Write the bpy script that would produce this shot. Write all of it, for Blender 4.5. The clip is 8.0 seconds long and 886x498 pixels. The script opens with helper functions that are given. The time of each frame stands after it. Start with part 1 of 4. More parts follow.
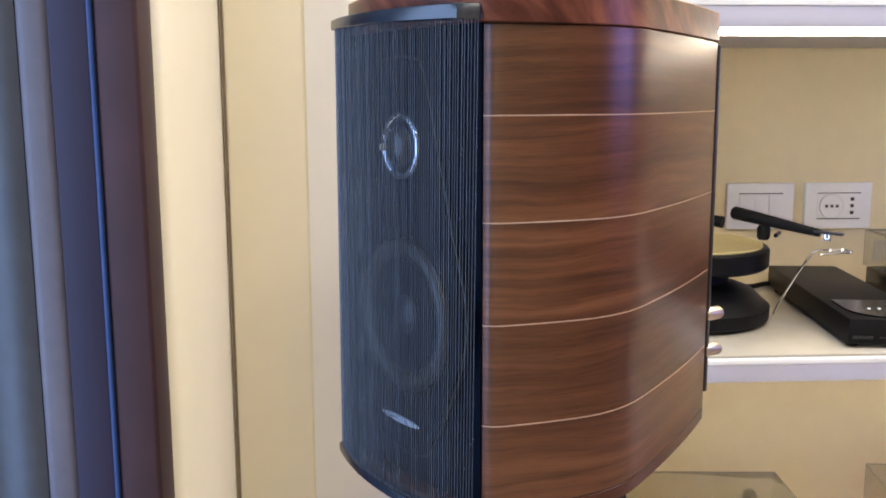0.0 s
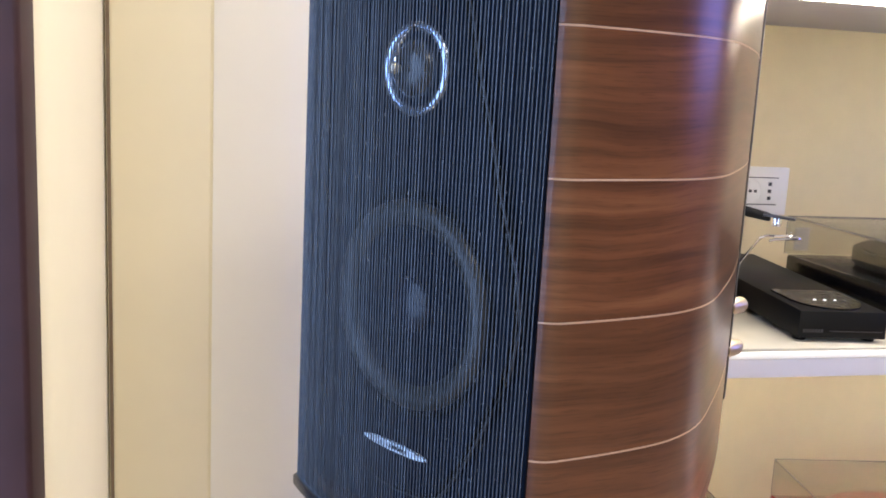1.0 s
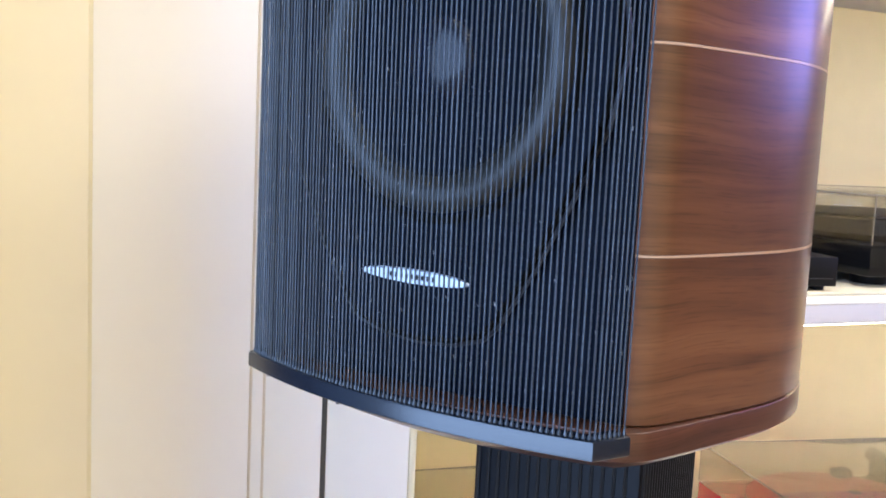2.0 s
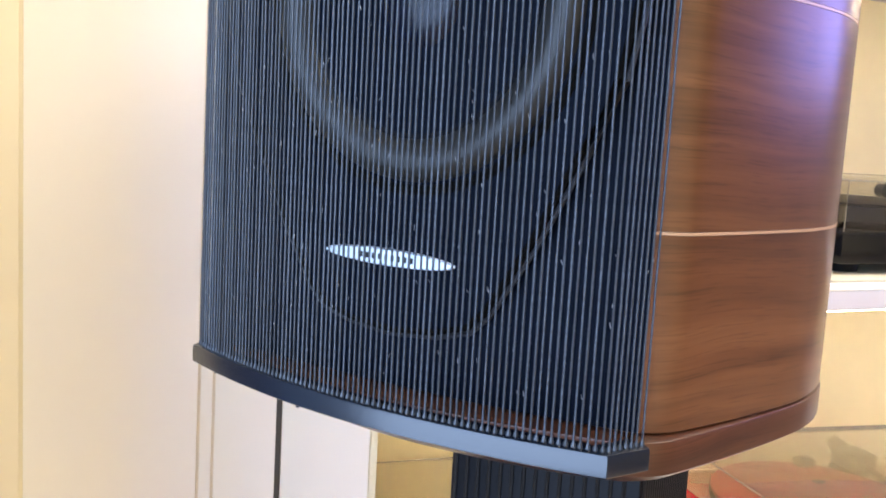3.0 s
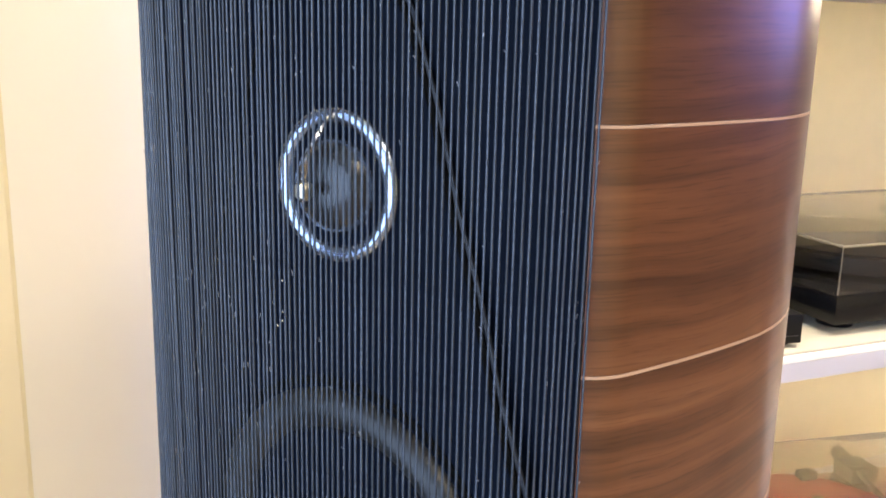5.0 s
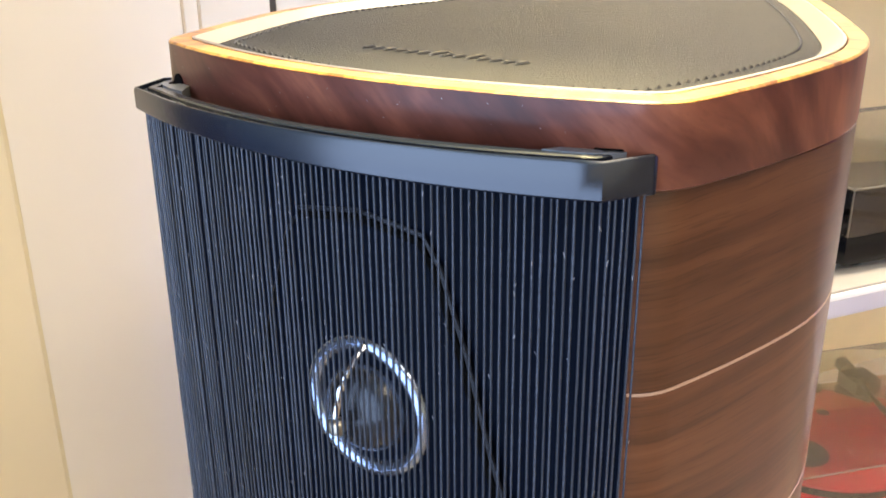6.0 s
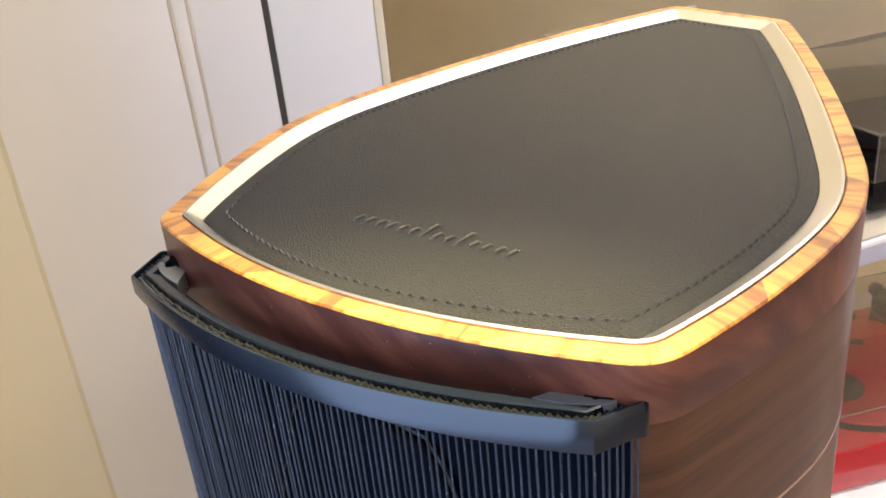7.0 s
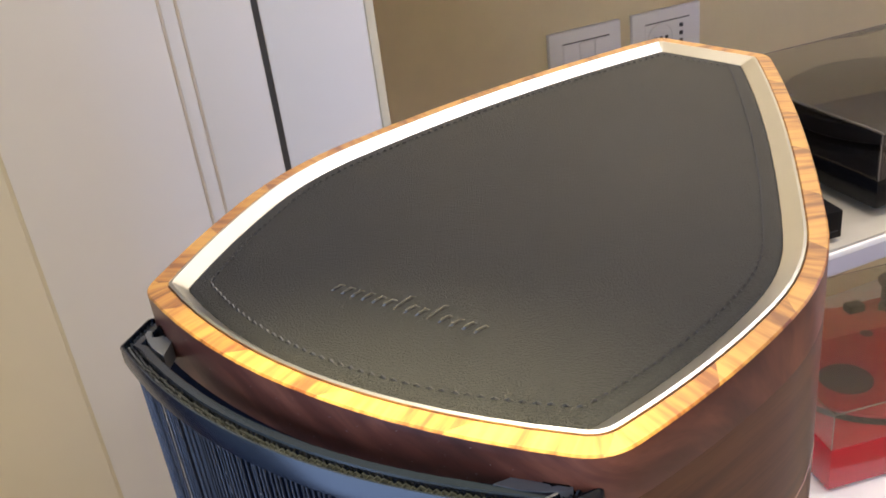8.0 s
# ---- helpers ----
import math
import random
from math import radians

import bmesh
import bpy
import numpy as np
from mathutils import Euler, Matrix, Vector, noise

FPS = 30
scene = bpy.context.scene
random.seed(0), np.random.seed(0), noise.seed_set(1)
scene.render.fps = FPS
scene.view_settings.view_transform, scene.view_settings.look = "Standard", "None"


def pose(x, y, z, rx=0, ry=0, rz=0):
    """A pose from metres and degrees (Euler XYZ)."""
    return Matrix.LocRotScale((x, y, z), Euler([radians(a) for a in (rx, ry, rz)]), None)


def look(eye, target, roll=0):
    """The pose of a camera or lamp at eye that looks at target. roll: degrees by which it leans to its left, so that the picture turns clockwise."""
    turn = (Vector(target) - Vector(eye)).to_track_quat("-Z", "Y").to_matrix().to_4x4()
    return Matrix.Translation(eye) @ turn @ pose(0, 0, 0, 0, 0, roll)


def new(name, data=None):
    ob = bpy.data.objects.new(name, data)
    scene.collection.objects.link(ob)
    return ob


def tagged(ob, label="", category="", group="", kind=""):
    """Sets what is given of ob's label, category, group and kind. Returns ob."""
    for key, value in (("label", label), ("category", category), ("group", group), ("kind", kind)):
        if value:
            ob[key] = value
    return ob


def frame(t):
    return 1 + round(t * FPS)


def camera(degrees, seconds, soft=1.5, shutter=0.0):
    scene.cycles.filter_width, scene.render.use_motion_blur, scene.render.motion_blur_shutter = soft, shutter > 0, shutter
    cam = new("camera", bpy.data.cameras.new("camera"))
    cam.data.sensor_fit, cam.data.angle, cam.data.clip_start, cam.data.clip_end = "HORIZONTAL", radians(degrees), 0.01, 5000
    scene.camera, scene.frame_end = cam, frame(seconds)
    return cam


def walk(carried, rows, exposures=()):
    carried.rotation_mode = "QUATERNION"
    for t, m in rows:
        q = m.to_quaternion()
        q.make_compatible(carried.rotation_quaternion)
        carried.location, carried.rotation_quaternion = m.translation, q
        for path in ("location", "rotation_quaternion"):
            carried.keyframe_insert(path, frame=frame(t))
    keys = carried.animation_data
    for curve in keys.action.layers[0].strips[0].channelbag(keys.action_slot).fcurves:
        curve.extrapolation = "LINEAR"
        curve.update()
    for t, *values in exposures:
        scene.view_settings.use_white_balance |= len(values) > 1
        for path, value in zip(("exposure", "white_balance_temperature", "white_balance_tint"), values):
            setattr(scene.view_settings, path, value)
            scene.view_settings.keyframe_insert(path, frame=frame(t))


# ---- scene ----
cam = camera(51.00, 8.0, soft=1.8)
ROWS = [
    (0.0, 0.0033, 0.0533, 1.0966, 80.875, 0.144, -3.065),
    (0.5, -0.0507, 0.1528, 1.0839, 80.353, -1.548, -11.485),
    (1.0, -0.0787, 0.2380, 1.0584, 80.018, -2.903, -12.640),
    (1.5, -0.1017, 0.3176, 0.9613, 81.568, -3.950, -17.845),
    (1.7, -0.1070, 0.3440, 0.9330, 84.252, -3.283, -19.680),
    (2.8, -0.1020, 0.4290, 0.9110, 80.550, -2.959, -24.190),
    (3.0, -0.0957, 0.4275, 0.9104, 82.864, -3.311, -24.219),
    (3.5, -0.0927, 0.4209, 0.9355, 83.731, -3.372, -23.263),
    (4.0, -0.0855, 0.4215, 0.9885, 80.111, -2.805, -22.891),
    (4.5, -0.0756, 0.4197, 1.0432, 76.935, -2.470, -21.890),
    (5.0, -0.0686, 0.4285, 1.1078, 77.243, -1.265, -22.998),
    (5.2, -0.0689, 0.4328, 1.1296, 75.409, -1.215, -23.051),
    (6.3, -0.0586, 0.4665, 1.2315, 67.231, 2.062, -23.343),
    (6.5, -0.0514, 0.4736, 1.2456, 65.805, 3.143, -23.379),
    (7.0, -0.0412, 0.4782, 1.2777, 63.648, 5.255, -23.234),
    (7.5, -0.0305, 0.4771, 1.2985, 62.205, 6.504, -23.147),
    (8.0, -0.0257, 0.4751, 1.3038, 62.678, 6.700, -22.877),
]
EXPOSURES = [(0.0, -0.24, 5560, 15), (1.0, 0.0, 5500, 15), (1.5, 0.22, 5400, 11), (3.0, 0.51, 6050, 12), (4.0, 0.49, 6150, 12), (5.0, 0.32, 6150, 12), (6.3, -0.10, 5980, 16), (7.0, -0.49, 5820, 17), (8.0, -0.84, 5600, 18)]
walk(cam, [(t, pose(x, y, z, rx, ry, rz)) for t, x, y, z, rx, ry, rz in ROWS], EXPOSURES)

# ---- light ----
world = bpy.data.worlds.new("world")
scene.world = world
world.use_nodes = True
sky = world.node_tree.nodes.new("ShaderNodeTexSky")
sky.sky_type, sky.sun_disc, sky.sun_elevation, sky.sun_rotation = "NISHITA", False, 0.7, 1.2
world.node_tree.links.new(sky.outputs["Color"], world.node_tree.nodes["Background"].inputs["Color"])
world.node_tree.nodes["Background"].inputs["Strength"].default_value = 0.05


def area_light(name, eye, target, size_x, size_y, watts, colour):
    data = bpy.data.lights.new(name, "AREA")
    data.shape, data.size, data.size_y, data.energy, data.color = "RECTANGLE", size_x, size_y, watts, colour
    ob = new(name, data)
    ob.matrix_world = look(eye, target)
    return ob


def spot_light(name, eye, target, degrees, watts, colour, radius=0.03):
    data = bpy.data.lights.new(name, "SPOT")
    data.spot_size, data.spot_blend, data.energy, data.color, data.shadow_soft_size = radians(degrees), 1.0, watts, colour, radius
    ob = new(name, data)
    ob.matrix_world = look(eye, target)
    return ob


# daylight through the glazed door on the near side, a warm ceiling panel, a warm fill added
# out of sight, a downlight over the loudspeaker, an unseen violet source at the room's far end
area_light("door_daylight", (-1.32, -0.50, 1.15), (1.0, -0.50, 1.1), 2.48, 2.0, 104, (0.55, 0.72, 1.0))
area_light("ceiling_panel_light", (1.0, 1.05, 2.66), (1.0, 1.05, 0), 1.8, 1.0, 96, (1.0, 0.88, 0.68))
# added fill that warms the cabinet and the near side
area_light("near_fill_light", (0.35, -1.0, 2.66), (0.35, -1.0, 0), 1.2, 0.8, 54, (1.0, 0.82, 0.55))
spot_light("downlight_beam", (0.10, 0.70, 2.64), (-0.02, 0.615, 1.16), 10, 1380, (1.0, 0.80, 0.36))
# unseen source, placed by the violet reflection on the walnut
area_light("violet_side_light", (3.1, 0.40, 1.50), (0.2, 0.55, 1.1), 1.15, 0.75, 15, (0.36, 0.34, 1.0))


# ---- materials ----
def material(name, colour, rough=0.5, metal=0.0, coat=0.0, vary=0.12, scale=60.0, bump=0.0, bump_scale=400.0, spec=0.5, emit=None, watts=0.0, each=0.0):
    """A principled surface, its colour varied at two scales, with fine relief."""
    m = bpy.data.materials.new(name)
    m.use_nodes = True
    nt = m.node_tree
    b = nt.nodes["Principled BSDF"]
    b.inputs["Roughness"].default_value, b.inputs["Metallic"].default_value = rough, metal
    b.inputs["Coat Weight"].default_value, b.inputs["Coat Roughness"].default_value = coat, 0.08
    b.inputs["Specular IOR Level"].default_value = spec
    co = nt.nodes.new("ShaderNodeTexCoord")
    mix = nt.nodes.new("ShaderNodeMix")
    mix.data_type = "RGBA"
    n1, n2 = nt.nodes.new("ShaderNodeTexNoise"), nt.nodes.new("ShaderNodeTexNoise")
    n1.inputs["Scale"].default_value, n1.inputs["Detail"].default_value = scale, 5
    n2.inputs["Scale"].default_value, n2.inputs["Detail"].default_value = scale / 12, 3
    add = nt.nodes.new("ShaderNodeMath")
    add.operation = "MULTIPLY"
    for n in (n1, n2):
        nt.links.new(co.outputs["Object"], n.inputs["Vector"])
    nt.links.new(n1.outputs["Fac"], add.inputs[0])
    nt.links.new(n2.outputs["Fac"], add.inputs[1])
    gain = nt.nodes.new("ShaderNodeMath")
    gain.operation = "MULTIPLY"
    gain.inputs[1].default_value = 2.0
    nt.links.new(add.outputs[0], gain.inputs[0])
    nt.links.new(gain.outputs[0], mix.inputs["Factor"])
    mix.inputs["A"].default_value = (*[max(c * (1 - vary), 0) for c in colour], 1)
    mix.inputs["B"].default_value = (*[min(c * (1 + vary), 1) for c in colour], 1)
    nt.links.new(mix.outputs["Result"], b.inputs["Base Color"])
    if each:  # piece by piece
        info, span, tone = nt.nodes.new("ShaderNodeObjectInfo"), nt.nodes.new("ShaderNodeMapRange"), nt.nodes.new("ShaderNodeMix")
        span.inputs["To Min"].default_value, span.inputs["To Max"].default_value = 1 - each, 1 + each
        tone.data_type, tone.blend_type = "RGBA", "MULTIPLY"
        tone.inputs["Factor"].default_value = 1.0
        nt.links.new(info.outputs["Random"], span.inputs["Value"])
        nt.links.new(mix.outputs["Result"], tone.inputs["A"])
        nt.links.new(span.outputs["Result"], tone.inputs["B"])
        nt.links.new(tone.outputs["Result"], b.inputs["Base Color"])
        gloss = nt.nodes.new("ShaderNodeMapRange")
        gloss.inputs["To Min"].default_value, gloss.inputs["To Max"].default_value = rough * 1.6, rough * 0.75
        nt.links.new(info.outputs["Random"], gloss.inputs["Value"])
        nt.links.new(gloss.outputs["Result"], b.inputs["Roughness"])
    if bump:
        n3, bp = nt.nodes.new("ShaderNodeTexNoise"), nt.nodes.new("ShaderNodeBump")
        n3.inputs["Scale"].default_value, n3.inputs["Detail"].default_value = bump_scale, 4
        bp.inputs["Strength"].default_value, bp.inputs["Distance"].default_value = bump, 0.001
        nt.links.new(co.outputs["Object"], n3.inputs["Vector"])
        nt.links.new(n3.outputs["Fac"], bp.inputs["Height"])
        nt.links.new(bp.outputs["Normal"], b.inputs["Normal"])
    if emit:
        b.inputs["Emission Color"].default_value = (*emit, 1)
        b.inputs["Emission Strength"].default_value = watts
    return m


def walnut(name, dark, mid, light, across=150.0, along=5.0, turn=0.0, rough=0.32, coat=0.75, wave=0.0, staves=False, ior=1.55, pore=0.8, veins=0.32):
    """Lacquered walnut whose grain runs along the UV's first axis (metres)."""
    m = bpy.data.materials.new(name)
    m.use_nodes = True
    nt = m.node_tree
    b = nt.nodes["Principled BSDF"]
    b.inputs["Roughness"].default_value, b.inputs["Specular IOR Level"].default_value = rough, 0.15
    b.inputs["Coat Weight"].default_value, b.inputs["Coat Roughness"].default_value = coat, 0.25
    b.inputs["Coat IOR"].default_value = ior
    uv = nt.nodes.new("ShaderNodeUVMap")
    spin = nt.nodes.new("ShaderNodeMapping")
    spin.inputs["Rotation"].default_value = (0, 0, radians(turn))
    nt.links.new(uv.outputs["UV"], spin.inputs["Vector"])
    # slow bending of the grain
    bend = nt.nodes.new("ShaderNodeTexNoise")
    bend.inputs["Scale"].default_value, bend.inputs["Detail"].default_value = 9.0, 2
    nt.links.new(spin.outputs[0], bend.inputs["Vector"])
    scl = nt.nodes.new("ShaderNodeVectorMath")
    scl.operation = "SCALE"
    scl.inputs["Scale"].default_value = 0.012 + wave
    nt.links.new(bend.outputs["Color"], scl.inputs[0])
    addv = nt.nodes.new("ShaderNodeVectorMath")
    nt.links.new(spin.outputs[0], addv.inputs[0])
    nt.links.new(scl.outputs[0], addv.inputs[1])
    # each stave between two inlays is cut from another board
    sep = nt.nodes.new("ShaderNodeSeparateXYZ")
    nt.links.new(uv.outputs["UV"], sep.inputs[0])
    idx, low = nt.nodes.new("ShaderNodeMath"), nt.nodes.new("ShaderNodeMath")
    idx.operation, idx.inputs[1].default_value, idx.inputs[2].default_value = "MULTIPLY_ADD", 15.0, -0.1
    low.operation = "FLOOR"
    board = nt.nodes.new("ShaderNodeTexWhiteNoise")
    board.noise_dimensions = "1D"
    nt.links.new(sep.outputs["Y"], idx.inputs[0])
    nt.links.new(idx.outputs[0], low.inputs[0])
    nt.links.new(low.outputs[0], board.inputs["W"])
    shift = nt.nodes.new("ShaderNodeVectorMath")
    shift.operation = "ADD"
    if staves:
        nt.links.new(board.outputs["Color"], shift.inputs[1])
    nt.links.new(addv.outputs[0], shift.inputs[0])

    def grain(fine, slow, detail):
        mp = nt.nodes.new("ShaderNodeMapping")
        mp.inputs["Scale"].default_value = (slow, fine, 1)
        nt.links.new(shift.outputs[0], mp.inputs["Vector"])
        n = nt.nodes.new("ShaderNodeTexNoise")
        n.inputs["Scale"].default_value, n.inputs["Detail"].default_value, n.inputs["Roughness"].default_value = 1.0, detail, 0.6
        nt.links.new(mp.outputs[0], n.inputs["Vector"])
        return n.outputs["Fac"]

    broad, streak, pores, vein = grain(across * 0.24, along * 0.8, 3), grain(across, along * 1.2, 4), grain(across * 9, along * 16, 2), grain(across * 0.30, along * 0.55, 3)
    r1 = nt.nodes.new("ShaderNodeValToRGB")
    e = r1.color_ramp.elements
    e[0].position, e[0].color = 0.30, (*dark, 1)
    e[1].position, e[1].color = 0.72, (*light, 1)
    k = r1.color_ramp.elements.new(0.5)
    k.color = (*mid, 1)
    mixf = nt.nodes.new("ShaderNodeMath")
    mixf.operation = "MULTIPLY_ADD"
    mixf.inputs[1].default_value = 0.55
    half = nt.nodes.new("ShaderNodeMath")
    half.operation = "MULTIPLY"
    half.inputs[1].default_value = 0.45
    nt.links.new(streak, half.inputs[0])
    nt.links.new(broad, mixf.inputs[0])
    nt.links.new(half.outputs[0], mixf.inputs[2])
    nt.links.new(mixf.outputs[0], r1.inputs["Fac"])
    # fine dark pores
    r2 = nt.nodes.new("ShaderNodeValToRGB")
    r2.color_ramp.elements[0].position, r2.color_ramp.elements[0].color = 0.33, (0.62, 0.58, 0.55, 1)
    r2.color_ramp.elements[1].position, r2.color_ramp.elements[1].color = 0.46, (1, 1, 1, 1)
    nt.links.new(pores, r2.inputs["Fac"])
    mul = nt.nodes.new("ShaderNodeMix")
    mul.data_type, mul.blend_type = "RGBA", "MULTIPLY"
    mul.inputs["Factor"].default_value = pore
    nt.links.new(r1.outputs["Color"], mul.inputs["A"])
    nt.links.new(r2.outputs["Color"], mul.inputs["B"])
    # thin dark veins between growth rings
    off, gap = nt.nodes.new("ShaderNodeMath"), nt.nodes.new("ShaderNodeMath")
    off.operation, off.inputs[1].default_value = "SUBTRACT", 0.47
    gap.operation = "ABSOLUTE"
    nt.links.new(vein, off.inputs[0])
    nt.links.new(off.outputs[0], gap.inputs[0])
    r3 = nt.nodes.new("ShaderNodeValToRGB")
    r3.color_ramp.elements[0].position, r3.color_ramp.elements[0].color = 0.0, (0.42, 0.38, 0.38, 1)
    r3.color_ramp.elements[1].position, r3.color_ramp.elements[1].color = 0.045, (1, 1, 1, 1)
    nt.links.new(gap.outputs[0], r3.inputs["Fac"])
    veined = nt.nodes.new("ShaderNodeMix")
    veined.data_type, veined.blend_type = "RGBA", "MULTIPLY"
    veined.inputs["Factor"].default_value = veins
    nt.links.new(mul.outputs["Result"], veined.inputs["A"])
    nt.links.new(r3.outputs["Color"], veined.inputs["B"])
    tone, tint = nt.nodes.new("ShaderNodeMapRange"), nt.nodes.new("ShaderNodeMix")
    tone.inputs["To Min"].default_value, tone.inputs["To Max"].default_value = 0.84, 1.14
    tint.data_type, tint.blend_type = "RGBA", "MULTIPLY"
    tint.inputs["Factor"].default_value = 1.0 if staves else 0.0
    nt.links.new(board.outputs["Value"], tone.inputs["Value"])
    nt.links.new(tone.outputs["Result"], tint.inputs["B"])
    nt.links.new(veined.outputs["Result"], tint.inputs["A"])
    nt.links.new(tint.outputs["Result"], b.inputs["Base Color"])
    return m


def rim_blocks(name, dark, mid, light):
    """Short rim blocks laid end to end along the UV's first axis, each with slanting grain of its own."""
    m = bpy.data.materials.new(name)
    m.use_nodes = True
    nt = m.node_tree
    b = nt.nodes["Principled BSDF"]
    b.inputs["Roughness"].default_value, b.inputs["Coat Weight"].default_value, b.inputs["Coat Roughness"].default_value = 0.42, 0.35, 0.2
    uv, sep = nt.nodes.new("ShaderNodeUVMap"), nt.nodes.new("ShaderNodeSeparateXYZ")
    nt.links.new(uv.outputs["UV"], sep.inputs[0])

    def maths(op, a, k, third=None):
        n = nt.nodes.new("ShaderNodeMath")
        n.operation = op
        nt.links.new(a, n.inputs[0])
        if k is not None:
            n.inputs[1].default_value = k
        if third is not None:
            n.inputs[2].default_value = third
        return n.outputs[0]

    # the joints run aslant across the rim
    lean = nt.nodes.new("ShaderNodeMath")
    lean.operation = "ADD"
    nt.links.new(sep.outputs["X"], lean.inputs[0])
    nt.links.new(maths("MULTIPLY", sep.outputs["Y"], -0.9), lean.inputs[1])
    along = maths("MULTIPLY_ADD", lean.outputs[0], 26.0, 0.62)
    block_no, inside = maths("FLOOR", along, None), maths("FRACT", along, None)
    own = nt.nodes.new("ShaderNodeTexWhiteNoise")
    own.noise_dimensions = "1D"
    nt.links.new(block_no, own.inputs["W"])
    shift = nt.nodes.new("ShaderNodeVectorMath")
    nt.links.new(uv.outputs["UV"], shift.inputs[0])
    nt.links.new(own.outputs["Color"], shift.inputs[1])
    mp = nt.nodes.new("ShaderNodeMapping")
    mp.inputs["Rotation"].default_value, mp.inputs["Scale"].default_value = (0, 0, radians(34)), (330, 34, 1)
    nt.links.new(shift.outputs[0], mp.inputs["Vector"])
    n = nt.nodes.new("ShaderNodeTexNoise")
    n.inputs["Scale"].default_value, n.inputs["Detail"].default_value = 1.0, 4
    nt.links.new(mp.outputs[0], n.inputs["Vector"])
    # each block pales along its length
    fac, tilt = nt.nodes.new("ShaderNodeMath"), maths("MULTIPLY_ADD", inside, -0.26, 0.13)
    fac.operation = "ADD"
    nt.links.new(n.outputs["Fac"], fac.inputs[0])
    nt.links.new(tilt, fac.inputs[1])
    ramp = nt.nodes.new("ShaderNodeValToRGB")
    e = ramp.color_ramp.elements
    e[0].position, e[0].color, e[1].position, e[1].color = 0.30, (*dark, 1), 0.66, (*light, 1)
    k = ramp.color_ramp.elements.new(0.47)
    k.color = (*mid, 1)
    nt.links.new(fac.outputs[0], ramp.inputs["Fac"])
    nt.links.new(ramp.outputs["Color"], b.inputs["Base Color"])
    return m


def clear_plastic(name, tint=(0.97, 0.97, 0.97), rough=0.03):
    """Thin clear acrylic: see-through, with a sheen that grows at a glance."""
    m = bpy.data.materials.new(name)
    m.use_nodes = True
    nt = m.node_tree
    nt.nodes.remove(nt.nodes["Principled BSDF"])
    clear, sheen, mix = nt.nodes.new("ShaderNodeBsdfTransparent"), nt.nodes.new("ShaderNodeBsdfGlossy"), nt.nodes.new("ShaderNodeMixShader")
    clear.inputs["Color"].default_value, sheen.inputs["Roughness"].default_value = (*tint, 1), rough
    edge, steep, gloss = nt.nodes.new("ShaderNodeLayerWeight"), nt.nodes.new("ShaderNodeMath"), nt.nodes.new("ShaderNodeMapRange")
    edge.inputs["Blend"].default_value = 0.5
    steep.operation, steep.inputs[1].default_value = "POWER", 2.6
    gloss.inputs["To Min"].default_value, gloss.inputs["To Max"].default_value = 0.08, 0.85
    nt.links.new(edge.outputs["Facing"], steep.inputs[0])
    nt.links.new(steep.outputs[0], gloss.inputs["Value"])
    nt.links.new(gloss.outputs["Result"], mix.inputs["Fac"])
    nt.links.new(clear.outputs[0], mix.inputs[1])
    nt.links.new(sheen.outputs[0], mix.inputs[2])
    nt.links.new(mix.outputs[0], nt.nodes["Material Output"].inputs["Surface"])
    return m


WALNUT = walnut("walnut_veneer", (0.028, 0.0097, 0.0045), (0.093, 0.0335, 0.0127), (0.160, 0.0660, 0.0262), across=140, along=3.5, staves=True, ior=1.46, pore=0.6, wave=0.004, veins=0.35)
BASE_WOOD = walnut("dark_walnut", (0.012, 0.0040, 0.0026), (0.054, 0.0185, 0.0090), (0.108, 0.040, 0.0180), across=140, along=4, ior=1.46, coat=0.6)
CROWN_WOOD = walnut("walnut_burl", (0.008, 0.0026, 0.0024), (0.090, 0.028, 0.0165), (0.30, 0.110, 0.056), across=62, along=13, turn=52, wave=0.05, ior=1.42, pore=0.3, coat=0.2)
RIM_WOOD = rim_blocks("walnut_rim", (0.15, 0.048, 0.007), (0.33, 0.140, 0.021), (0.44, 0.230, 0.038))
MAPLE = material("maple_inlay", (0.36, 0.22, 0.14), 0.35, coat=0.4)
LEATHER = material("black_leather", (0.0078, 0.0086, 0.0090), 0.53, bump=1.0, bump_scale=1700, vary=0.25, spec=0.31)
# same leather, its colour raised for the glint on the pressed strokes
GLINT_LEATHER = material("glinting_leather", (0.045, 0.044, 0.040), 0.20, vary=0.2)
# navy base stands for the blue daylight that the black leather reflects
BAFFLE_LEATHER = material("baffle_leather", (0.0012, 0.0027, 0.0070), 0.50, bump=0.06, bump_scale=1500, spec=0.035)
# paler than the baffle, for the lit edge of the driver groove
GROOVE_EDGE = material("lit_groove_edge", (0.012, 0.0132, 0.0170), 0.42, spec=0.3)
# opaque tone for the glint along clear cover edges
EDGE_GLINT = material("acrylic_edge_glint", (0.24, 0.22, 0.18), 0.25, spec=0.5)
HINGE_GREY = material("pale_grey_plastic", (0.34, 0.33, 0.31), 0.5)
THREAD = material("black_thread", (0.013, 0.013, 0.014), 0.45)
ALUMINIUM = material("satin_aluminium", (0.40, 0.405, 0.41), 0.30, metal=1.0, vary=0.05)
BAR = material("anodised_black_bar", (0.0036, 0.0064, 0.0125), 0.25, vary=0.2, spec=0.62)
# lighter than the bars: the clips' reflected light is put into this grey
CLIP_METAL = material("satin_clip", (0.10, 0.105, 0.11), 0.36, vary=0.1, spec=0.6)
CORD = material("black_elastic_cord", (0.0195, 0.0235, 0.0315), 0.28, vary=0.6, scale=900, spec=0.44, each=0.40, bump=0.25, bump_scale=1800)
